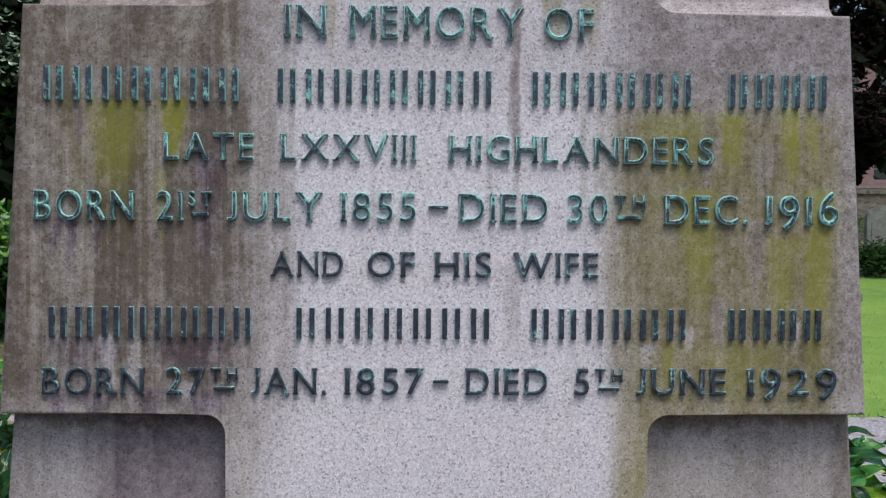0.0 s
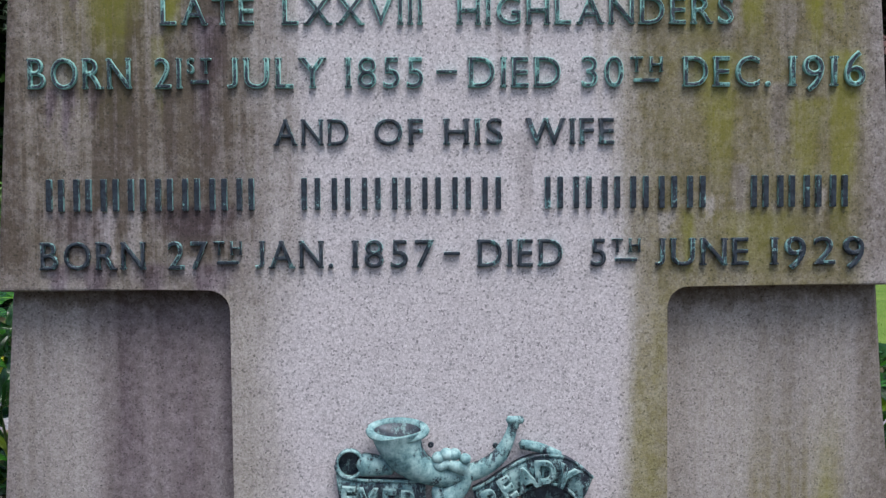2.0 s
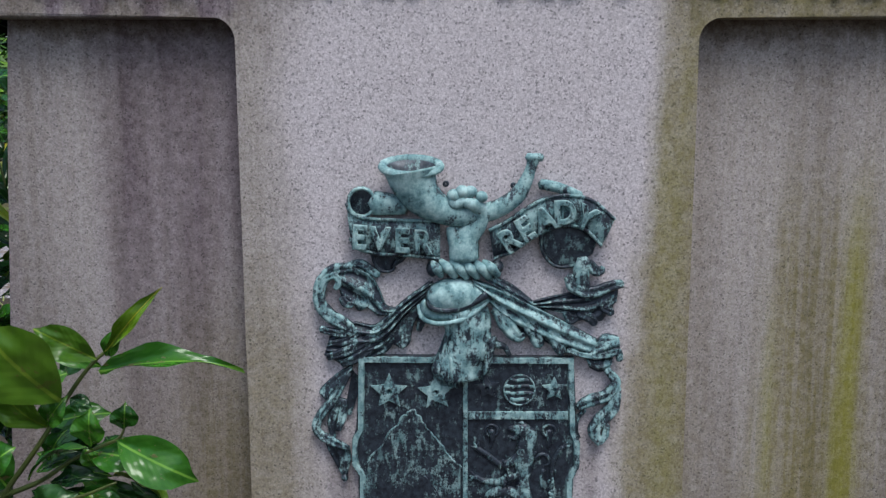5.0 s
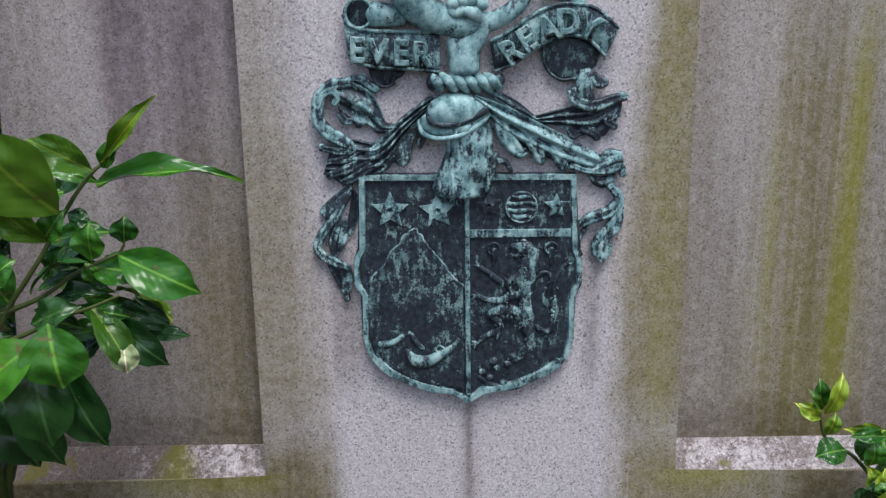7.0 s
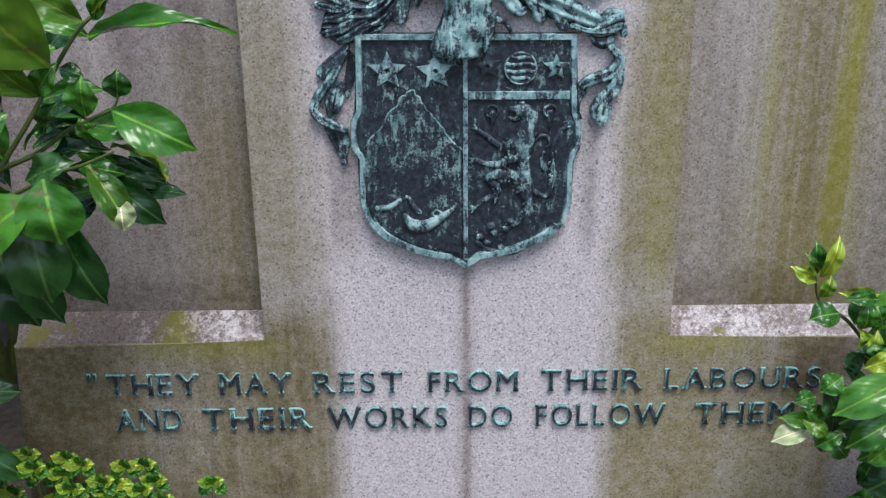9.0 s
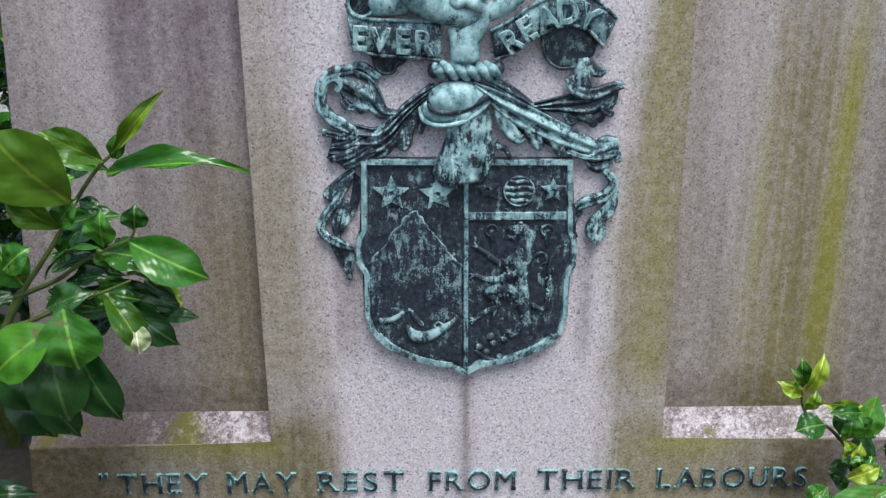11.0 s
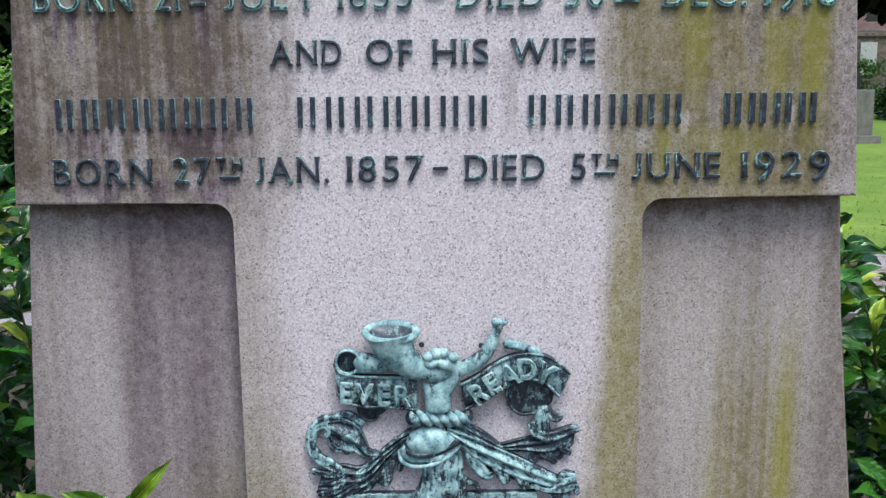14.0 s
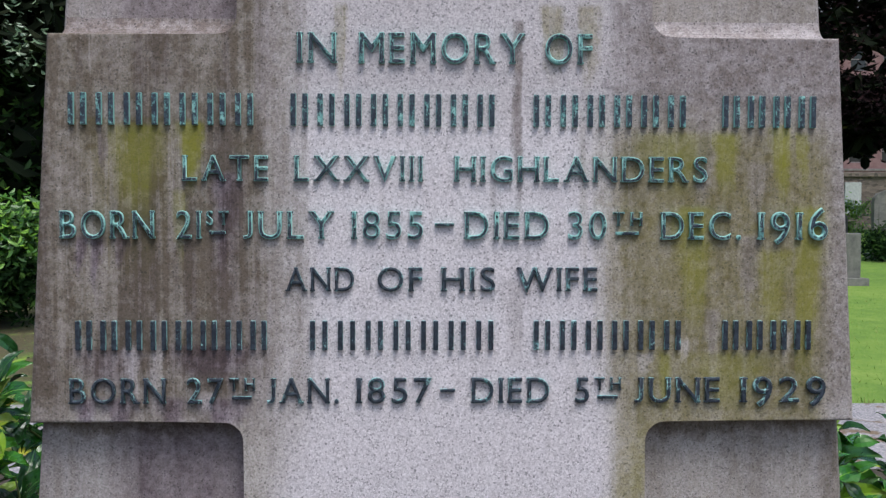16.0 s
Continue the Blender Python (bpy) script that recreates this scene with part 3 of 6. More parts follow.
def tube(bm, line, radii, depth=6.0, flat=0.8, seg=10, steps=0, rise=None, tips=(0.55, 0.55), groove=0.0, ragged=0.0):
    """A round-backed strand of relief along line, with its own radius at each point; depth is the height of its axis; groove: how deep a crease runs along its back; ragged: how wavy its sides are."""
    n = steps or 5 * (len(line) - 1)
    rise = rise or [0] * len(line)
    path = curve_through([(u, v, 0) for u, v in line], n)
    rad = curve_through([(r, h, 0) for r, h in zip(radii, rise)], n)
    rings = []
    for i, p in enumerate(path):
        a, b = path[max(i - 1, 0)], path[min(i + 1, n)]
        d = (b - a).normalized()
        side_way = Vector((-d.y, d.x, 0))
        r = max(rad[i].x, 0.6)
        ring = []
        for k in range(seg):
            w = 2 * math.pi * k / seg
            wave = 1 + ragged * math.sin(0.8 * i + (0.0 if math.cos(w) > 0 else 2.1))
            q = p + side_way * (r * wave * math.cos(w))
            crease = 1 - groove * math.exp(-(math.cos(w) - 0.12) ** 2 / 0.10)
            ring.append(bm.verts.new(spot(q.x, q.y, depth + rad[i].y + flat * r * math.sin(w) * crease)))
        rings.append(ring)
    for end, other, reach in ((0, 1, tips[0]), (n, n - 1, tips[1])):
        d = (path[end] - path[other]).normalized()
        tip = path[end] + d * rad[end].x * reach
        cap = bm.verts.new(spot(tip.x, tip.y, depth + rad[end].y))
        for k in range(seg):
            bm.faces.new((rings[end][k], rings[end][(k + 1) % seg], cap))
    for r0, r1 in zip(rings, rings[1:]):
        for k in range(seg):
            bm.faces.new((r0[k], r0[(k + 1) % seg], r1[(k + 1) % seg], r1[k]))
    return bm


def blob(bm, at, ru, rv, depth, rd, seg=12):
    m = Matrix.Translation(spot(at[0], at[1], depth)) @ Matrix.Diagonal((ru / 1000, rd / 1000, rv / 1000, 1))
    bmesh.ops.create_uvsphere(bm, u_segments=seg, v_segments=seg // 2 + 2, radius=1, matrix=m)
    return bm


def cloth(bm, edge_a, edge_b, da, db, bulge=4.0, folds=0.0, count=3, n=24, m=12, twist=0.0, lobes=0.0):
    """Cast drapery between two edges: swelling in the middle, with folds running along it, closed down to the stone."""
    a, b = curve_through([(u, v, 0) for u, v in edge_a], n), curve_through([(u, v, 0) for u, v in edge_b], n)
    grid = []
    for i in range(n + 1):
        s = i / n
        row = []
        for j in range(m + 1):
            t = j / m
            tt = t * (1 + lobes * math.sin(s * 17)) if j == m else t
            q = a[i].lerp(b[i], tt)
            d = (da[0] + (da[1] - da[0]) * s) * (1 - t) + (db[0] + (db[1] - db[0]) * s) * t
            d += bulge * math.sin(math.pi * t) + folds * math.cos(2 * math.pi * (count * t + twist * s)) * (0.5 + 0.5 * math.sin(math.pi * min(1.0, 0.15 + s)))
            row.append(bm.verts.new(spot(q.x, q.y, max(d, 0.6))))
        grid.append(row)
    for i in range(n):
        for j in range(m):
            bm.faces.new((grid[i][j], grid[i + 1][j], grid[i + 1][j + 1], grid[i][j + 1]))
    rim = [grid[i][0] for i in range(n + 1)] + [grid[n][j] for j in range(1, m + 1)] + [grid[i][m] for i in range(n - 1, -1, -1)] + [grid[0][j] for j in range(m - 1, 0, -1)]
    foot = [bm.verts.new((v.co.x, FACE + 0.001, v.co.z)) for v in rim]
    for i in range(len(rim)):
        j = (i + 1) % len(rim)
        bm.faces.new((rim[i], rim[j], foot[j], foot[i]))
    return bm


def plaque(bm, outline, d0, d1, bevel=0.0):
    pts = [(CX + u / 1000, CZ + v / 1000) for u, v in outline]
    return prism(bm, pts, FACE - d0 / 1000, FACE - d1 / 1000, bevel / 1000)


def star(bm, at, r, d0, d1, turn=0.0):
    """A five-pointed star with a pierced middle and ridged points."""
    outer, inner, low = [], [], []
    for k in range(10):
        w = radians(90 + 36 * k + turn)
        q = r if k % 2 == 0 else r * 0.46
        u, v = at[0] + q * math.cos(w), at[1] + q * math.sin(w)
        low.append(bm.verts.new(spot(u, v, d0)))
        outer.append(bm.verts.new(spot(u, v, d1 - (1.2 if k % 2 == 0 else 0.4))))
        inner.append(bm.verts.new(spot(at[0] + 0.17 * r * math.cos(w), at[1] + 0.17 * r * math.sin(w), d1 + 0.4)))
    pit = bm.verts.new(spot(at[0], at[1], d0))
    for k in range(10):
        j = (k + 1) % 10
        bm.faces.new((low[k], low[j], outer[j], outer[k]))
        bm.faces.new((outer[k], outer[j], inner[j], inner[k]))
        bm.faces.new((inner[k], inner[j], pit))
    return bm


def rough_edge(pts, amount, n):
    """An outline broken into n uneven bits a side."""
    rng = random.Random(4)
    out = []
    for a, b in zip(pts, pts[1:]):
        for i in range(n):
            t = i / n
            out.append((a[0] + (b[0] - a[0]) * t + rng.uniform(-amount, amount), a[1] + (b[1] - a[1]) * t + rng.uniform(-amount, amount)))
    return out + [pts[-1]]


arms = empty("coat_of_arms", (CX, FACE, CZ - 0.30), "verdigris bronze coat of arms fixed to the granite cross", "coat of arms")


def cast(name, bm, material=None, parent=None, label="", smooth=True):
    for v in bm.verts:
        v.co -= Vector((CX, FACE, CZ - 0.30))
    return part(name, bm, material or CREST_GREEN, parent or arms, label, smooth)


def build_shield():
    right = [(129.5, -3.0), (133.5, -99.0), (139.5, -113.0), (139.5, -144.0), (130.5, -159.0), (131.5, -215.0), (121.5, -245.0), (95.5, -267.0), (55.5, -283.0), (17.5, -290.0), (-3.5, -303.0)]
    left = [(-21.5, -292.0), (-63.5, -283.0), (-104.5, -264.0), (-127.5, -240.0), (-137.5, -211.0), (-136.5, -155.0), (-146.5, -140.0), (-145.5, -108.0), (-138.5, -95.0), (-136.5, -1.0)]
    smooth = lambda pts, n: [(q.x, q.y) for q in curve_through([(u, v, 0) for u, v in pts], n)]
    right = right[:5] + smooth(right[5:10], 20) + right[10:]
    left = smooth(left[:5], 20) + left[5:]
    ring = right + left
    bm = plaque(bmesh.new(), ring, -1, 9, 1.5)
    shield = cast("shield", bm, CREST_DARK, label="dark bronze shield with green rim and worn relief", smooth=False)
    mid_u = sum(u for u, v in ring) / len(ring)
    mid_v = -140
    bm = bmesh.new()
    n = len(ring)
    low, out_top, in_top, in_low = [], [], [], []
    for u, v in ring:
        d = Vector((mid_u - u, mid_v - v))
        q = Vector((u, v)) + Vector((math.copysign(7.2, d.x) if abs(d.x) > 20 else 0, math.copysign(7.2, d.y) if abs(d.y) > 105 else 0))
        low.append(bm.verts.new(spot(u, v, 4)))
        out_top.append(bm.verts.new(spot(u + d.x * 0.008, v + d.y * 0.008, 13.5)))
        in_top.append(bm.verts.new(spot(q.x, q.y, 13.5)))
        q = q + d * 0.012
        in_low.append(bm.verts.new(spot(q.x, q.y, 8.5)))
    for i in range(n):
        j = (i + 1) % n
        for a, b in ((low, out_top), (out_top, in_top), (in_top, in_low)):
            bm.faces.new((a[i], a[j], b[j], b[i]))
    cast("rim", bm, CREST_RIM, shield, "green raised rim", False)
    bm = plaque(bmesh.new(), [(-7.5, -23.0), (-1.5, -23.0), (-0.5, -292.0), (-6.5, -292.0)], 5, 12.5, 1.2)
    cast("divider", bm, CREST_RIM, shield, smooth=False)
    bm = plaque(bmesh.new(), [(-0.5, -72.0), (123.5, -72.0), (123.5, -82.0), (-0.5, -82.0)], 5, 12.5, 1.2)
    cast("crossbar", bm, CREST_RIM, shield, smooth=False)
    for at, r, turn in zip([(-98.5, -46.0), (-40.5, -47.0), (105.5, -43.0), (22.5, -41.0)], (23.5, 23.5, 16, 16), (0, 4, 0, 6)):
        cast("star", star(bmesh.new(), at, r, 7, 13.5, turn), CREST_DARK if at[0] == 22.5 else CREST_RIM, shield, smooth=False)
    # roundel with wavy bars
    at = [(62.5, -44.0)][0]
    bm = plaque(bmesh.new(), [(at[0] + 20 * math.cos(radians(15 * k)), at[1] + 20 * math.sin(radians(15 * k))) for k in range(24)], 6, 12, 1.5)
    roundel = cast("roundel", bm, CREST_DARK, shield, smooth=False)
    for dv, w in ((12.5, 11), (4.5, 17), (-4.0, 17), (-12, 11)):
        bm = tube(bmesh.new(), [(at[0] + w * s, at[1] + dv + 1.4 * math.sin(5.5 * s)) for s in (-1, -0.5, 0, 0.5, 1)], [2.6] * 5, 11.8, 0.6, 8)
        cast("wavy_bar", bm, CREST_RIM, shield)
    bm = tube(bmesh.new(), [(at[0] + 19 * math.cos(radians(30 * k)), at[1] + 19 * math.sin(radians(30 * k))) for k in range(13)], [1.2] * 13, 11.8, 0.9, 6, 36)
    cast("roundel_edge", bm, CREST_RIM, shield)
    # mountain with a nearer peak
    peak = rough_edge([(-128.5, -139.0), (-106.5, -112.0), (-83.5, -80.0), (-70.5, -68.0), (-58.5, -84.0), (-39.5, -107.0), (-22.5, -132.0), (-9.5, -144.0)], 2.0, 5)
    bm = plaque(bmesh.new(), peak + [(-10.5, -285.0), (-62.5, -277.0), (-101.5, -257.0), (-124.5, -233.0), (-130.5, -203.0)], 6, 11.5, 1.8)
    mountain = cast("mountain", bm, CREST_PEAK, shield, smooth=False)
    ridge_line = peak
    near = rough_edge([(-124.5, -220.0), (-102.5, -190.0), (-84.5, -165.0), (-70.5, -143.0), (-53.5, -158.0), (-36.5, -180.0), (-19.5, -209.0), (-9.5, -222.0)], 1.5, 4)
    bm = plaque(bmesh.new(), near + [(-10.5, -281.0), (-62.5, -273.0), (-97.5, -255.0)], 8, 13.2, 1.2)
    cast("near_peak", bm, CREST_DARK, shield, smooth=False)
    bm = bmesh.new()
    tube(bm, ridge_line, [1.2] * len(ridge_line), 11.3, 0.9, 6, len(ridge_line) * 2)
    cast("ridge", bm, CREST_RIM, shield)
    bm = bmesh.new()
    tube(bm, [(-82.5, -227.0), (-73.5, -240.0), (-56.5, -243.0), (-38.5, -234.0), (-21.5, -222.0), (-15.5, -213.0)], [3, 8, 8, 6, 3, 2], 14, 0.6)
    tube(bm, [(-116.5, -219.0), (-99.5, -217.0), (-85.5, -208.0)], [4, 4, 3], 14, 0.8)
    tube(bm, [(-77.5, -203.0), (-68.5, -219.0), (-60.5, -226.0)], [3, 4, 3], 14, 0.6)
    tube(bm, [(-40.5, -221.0), (-45.5, -226.0), (-40.5, -232.0), (-34.5, -226.0), (-40.5, -221.0)], [1.5] * 5, 15, 0.8, 6)
    cast("hunting_horn_relief", bm, CREST_LOW, shield)
    # rampant beast: open jaws, mane, body, four legs and a knotted tail
    bm = bmesh.new()
    k = 10.0
    blob(bm, (68, -97), 12, 10, k, 5)
    tube(bm, [(64, -93), (57, -94), (50, -94)], [6, 5, 3.5], k + 1, 0.5)
    tube(bm, [(62, -105), (55, -107), (50, -104)], [4, 3.2, 2], k, 0.5)
    tube(bm, [(62, -91), (65, -86), (69, -88)], [2, 2.4, 1.6], k + 1, 0.8)
    blob(bm, (57, -95), 1.8, 1.8, k + 4, 2.4, 8)
    tube(bm, [(76, -96), (74, -114), (70, -132), (69, -150), (68, -164)], [9, 12.5, 12.5, 10, 7.5], k, 0.42, 12)
    tube(bm, [(68, -160), (69, -176), (71, -194), (74, -210)], [7.5, 9.5, 11, 8], k, 0.42, 12)
    tube(bm, [(66, -128), (52, -138), (38, -140), (24, -129), (11, -120)], [6.5, 5.5, 4.6, 3.8, 3.2], k, 0.6)
    tube(bm, [(64, -156), (50, -160), (35, -164), (18, -162), (8, -157)], [6.0, 5.2, 4.4, 3.6, 3.2], k, 0.6)
    tube(bm, [(66, -186), (52, -178), (36, -178), (26, -184), (38, -196), (30, -206), (17, -212), (8, -221)], [8.5, 8.5, 7.5, 6, 5, 4.4, 4, 3.2], k, 0.5, steps=40)
    tube(bm, [(75, -206), (72, -222), (66, -236), (54, -246)], [7.5, 6.2, 4.8, 3.6], k, 0.5)
    tube(bm, [(78, -196), (92, -205), (101, -203), (105, -180), (104, -145), (112, -125), (118, -118)], [3.4, 3.2, 3.2, 3.0, 3.0, 3.2, 3.6], k, 0.8, steps=40)
    tube(bm, [(81, -134), (90, -128), (98, -130), (101, -139), (95, -143)], [2.4, 2.8, 2.8, 2.4, 1.6], k, 0.8)
    tube(bm, [(94, -148), (91, -160), (93, -172)], [2.8, 2.4, 1.4], k, 0.8)
    for u, v, a in ((11, -120, 120), (8, -157, 170), (8, -221, 200), (54, -246, 200), (118, -118, 50)):
        for turn in (-42, 0, 42):
            w = radians(a + turn)
            tube(bm, [(u, v), (u + 8 * math.cos(w), v + 8 * math.sin(w))], [2.6, 1.2], k, 0.7, 6, 4)
    tuft = random.Random(9)
    for a, b in zip([(76, -104), (74, -116), (70, -130), (69, -148), (69, -172), (71, -192), (48, -178), (45, -139), (45, -161), (71, -222), (32, -200), (104, -180), (105, -155)], (11, 12, 11, 9, 8, 9, 8, 5, 5, 5, 4, 4, 4)):
        for _ in range(6):
            u, v = a[0] + tuft.uniform(-b, b), a[1] + tuft.uniform(-8, 8)
            tube(bm, [(u, v), (u + tuft.uniform(-4, 4), v - tuft.uniform(4, 9))], [2.0, 0.8], k + 2.6, 0.9, 6, 3)
    cast("heraldic_beast", bm, CREST_LOW, shield)
    for u in (28.5, 100.0):
        bm = tube(bmesh.new(), [(u + 7.5 * math.cos(radians(30 * q - 60)), -97 + 7.5 * math.sin(radians(30 * q - 60))) for q in range(11)], [1.8] * 11, 10, 0.9, 6, 30)
        tube(bm, [(u, -97), (u + 1, -108), (u - 1, -120)], [4.5, 3.6, 1.5], 9.5, 0.6)
        cast("drop", bm, CREST_LOW, shield)
    bm = bmesh.new()
    for q in [(33.5, -255.0), (47.5, -250.0), (61.5, -277.0), (41.5, -275.0), (23.5, -268.0), (14.5, -260.0), (28.5, -245.0), (53.5, -240.0)]:
        blob(bm, q, 6, 5, 10, 4, 8)
    tube(bm, [(9.5, -266.0), (31.5, -280.0), (57.5, -281.0), (79.5, -269.0)], [3, 4, 4, 2], 10, 0.6)
    cast("rocky_mound", bm, CREST_LOW, shield)


def build_helmet():
    bm = cloth(bmesh.new(), [(-35.5, 51.0), (-29.5, 32.0), (-33.5, 15.0), (-42.5, -7.0), (-46.5, -19.0), (-40.5, -29.0)], [(20.5, 67.0), (26.5, 47.0), (27.5, 24.0), (31.5, 10.0), (21.5, -9.0), (16.5, -30.0)],
               (14, 14), (10, 10), 17, 1.2, 4, 24, 16)
    helmet = cast("helmet", bm, CREST_NECK, label="bronze helmet with lowered visor")
    bm = bmesh.new()
    blob(bm, (-16.5, 74.0), 38, 23, 12, 20, 24)
    cast("visor_dome", bm, CREST_PALE, helmet)
    outer, inner = [(-61.5, 65.0), (-57.5, 51.0), (-39.5, 44.0), (-10.5, 48.0), (11.5, 61.0), (23.5, 71.0)], [(-53.5, 73.0), (-50.5, 63.0), (-36.5, 57.0), (-11.5, 59.0), (4.5, 67.0), (17.5, 76.0)]
    bm = cloth(bmesh.new(), outer, inner, (20, 16), (27, 20), 5, 0.0, 1, 24, 6)
    tube(bm, outer, [2.5, 3, 3, 3, 3, 2.5], 25, 1.0, 8, rise=[-6, 0, 3, 3, -2, -8])
    cast("brim", bm, CREST_PALE, helmet)
    # Raised dark strip that stands in for the shade within the visor's slit.
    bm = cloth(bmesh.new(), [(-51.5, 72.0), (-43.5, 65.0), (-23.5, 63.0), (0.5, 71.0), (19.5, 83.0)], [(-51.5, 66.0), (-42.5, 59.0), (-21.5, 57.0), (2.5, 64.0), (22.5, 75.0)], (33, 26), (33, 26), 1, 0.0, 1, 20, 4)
    cast("eye_slit", bm, CREST_DARK, helmet, "dark raised strip standing for the shaded visor slit")
    for x in (760, 776, 792, 808, 822):
        u = 0.72 * (x - 797)
        bm = tube(bmesh.new(), [(u, 54), (u * 0.94 - 2, 28), (u * 1.1 - 5, -4)], [1.6, 2.4, 1.2], 25 - abs(u + 4) * 0.30, 0.9, 8)
        cast("flute", bm, CREST_PALE, helmet)
    bm = tube(bmesh.new(), [(24.5, 20.0), (34.5, 14.0), (43.5, 11.0), (49.5, 0.0)], [6, 5, 4, 3], 12, 1.0)
    tube(bm, [(30.5, 24.0), (24.5, 0.0), (18.5, -23.0)], [4, 5, 3], 15, 0.8)
    cast("shoulder_roll", bm, CREST_MID, helmet)
    bm = tube(bmesh.new(), [(-22.5, 1.0), (-21.5, -24.0)], [1.8, 1.8], 27, 1.0, 6)
    for q in [(-22.5, -35.0), (-14.5, -35.0)]:
        tube(bm, [(q[0] + 2.6 * math.cos(radians(45 * i)), q[1] + 4 * math.sin(radians(45 * i))) for i in range(9)], [1.1] * 9, 19, 1.0, 6, 16)
    cast("strap_and_buckle", bm, CREST_MID, helmet)
    # twisted wreath under the crest
    for a, b in zip([(-41.5, 116.0), (-30.5, 118.0), (-17.5, 118.0), (-4.5, 118.0), (8.5, 118.0), (21.5, 117.0)], [(-34.5, 100.0), (-17.5, 99.0), (-3.5, 98.0), (9.5, 98.0), (23.5, 98.0), (34.5, 101.0)]):
        bm = tube(bmesh.new(), [(a[0] - 5, a[1] + 1), (a[0] * 0.6 + b[0] * 0.4 - 1, a[1] * 0.6 + b[1] * 0.4 + 1), (b[0] + 1, b[1])], [3.6, 6.0, 4.2], 20, 1.0, 12, 10, rise=[-3, 4, -3])
        cast("wreath_strand", bm, CREST_PALE)
    # Core coloured dark to paint shade into the gaps between strands.
    bm = bmesh.new()
    blob(bm, [(-44.5, 109.0)][0], 8, 10, 14, 10)
    blob(bm, [(33.5, 111.0)][0], 8, 9, 14, 10)
    tube(bm, [(-41.5, 109.0), (-3.5, 109.0), (31.5, 110.0)], [6, 7, 6], 9, 1.0)
    cast("twisted_wreath", bm, CREST_DARK)


def build_horn():
    bm = tube(bmesh.new(), [(-69.5, 229.0), (-66.5, 215.0), (-55.5, 196.0), (-35.5, 182.0), (-10.5, 175.0), (16.5, 177.0), (37.5, 184.0), (56.5, 198.0), (66.5, 215.0), (72.5, 231.0), (75.5, 242.0)],
              [33, 28, 23, 18, 14.5, 12, 11, 10, 8, 6.5, 8], 17, 0.7, 14, 60, rise=[6, 5, 4, 3, 2, 0, 0, 0, 0, 0, 0], tips=(-0.9, 0.3))
    horn = cast("hunting_horn", bm, CREST_HORN, label="green bronze hunting horn, bell upwards")
    c = [(-69.5, 233.0)][0]
    bm = bmesh.new()
    seg, rings = 36, []
    for k in range(seg):
        w = 2 * math.pi * k / seg
        ring = []
        for q in range(8):
            z = 2 * math.pi * q / 8
            a = 34 + 5.5 * math.cos(z)
            ring.append(bm.verts.new(spot(c[0] + a * math.cos(w), c[1] + 9.5 * math.sin(w) * a / 36 + 4.5 * math.sin(z), 25 - 15 * math.sin(w) * a / 36)))
        rings.append(ring)
    for k in range(seg):
        for q in range(8):
            bm.faces.new((rings[k][q], rings[(k + 1) % seg][q], rings[(k + 1) % seg][(q + 1) % 8], rings[k][(q + 1) % 8]))
    cast("bell_rim", bm, CREST_PALE, horn)
    # Funnel in dark bronze: the shade inside the bell is put into its colour.
    bm = bmesh.new()
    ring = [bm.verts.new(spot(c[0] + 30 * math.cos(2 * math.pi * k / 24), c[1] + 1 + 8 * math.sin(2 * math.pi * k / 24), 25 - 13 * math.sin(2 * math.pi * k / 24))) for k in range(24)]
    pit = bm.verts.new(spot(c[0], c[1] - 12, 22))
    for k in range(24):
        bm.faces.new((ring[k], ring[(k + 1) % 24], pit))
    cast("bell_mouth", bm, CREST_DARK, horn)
    bm = bmesh.new()
    tube(bm, [(67.5, 243.0), (85.5, 243.0)], [5, 5], 17, 1.2, 10)
    cast("mouthpiece", bm, CREST_PALE, horn)
    for q in [(-28.5, 213.0), (52.5, 211.0)]:
        at = (q[0], q[1])
        bm = tube(bmesh.new(), [(at[0] + 2.2 * math.cos(radians(45 * i)), at[1] - 2 + 2.2 * math.sin(radians(45 * i))) for i in range(9)], [1.8] * 9, 9, 1.0, 6, 16)
        cast("ring", bm, CREST_DARK, horn)
    # forearm that grips the horn
    bm = bmesh.new()
    tube(bm, [(-6.5, 121.0), (-6.5, 137.0), (-1.5, 150.0), (10.5, 163.0), (13.5, 177.0), (6.5, 187.0), (-5.5, 191.0)], [18, 18, 15, 10.5, 9, 8, 6], 16, 0.8, 14, rise=[0, 0, 0, 2, 5, 12, 15])
    tube(bm, [(-15.5, 139.0), (-19.5, 150.0), (-20.5, 159.0)], [10, 8.5, 7.5], 16, 0.9, 12)
    for q, r in zip([(-19.5, 199.0), (-9.5, 203.0), (0.5, 203.0), (13.5, 197.0)], (7.5, 8, 7.5, 7)):
        blob(bm, q, r * 1.1, r, 26, 9)
    tube(bm, [(-6.5, 193.0), (-17.5, 188.0), (-22.5, 193.0)], [6, 6, 5], 28, 0.8)
    cast("sculpted_forearm", bm, CREST_PALE)


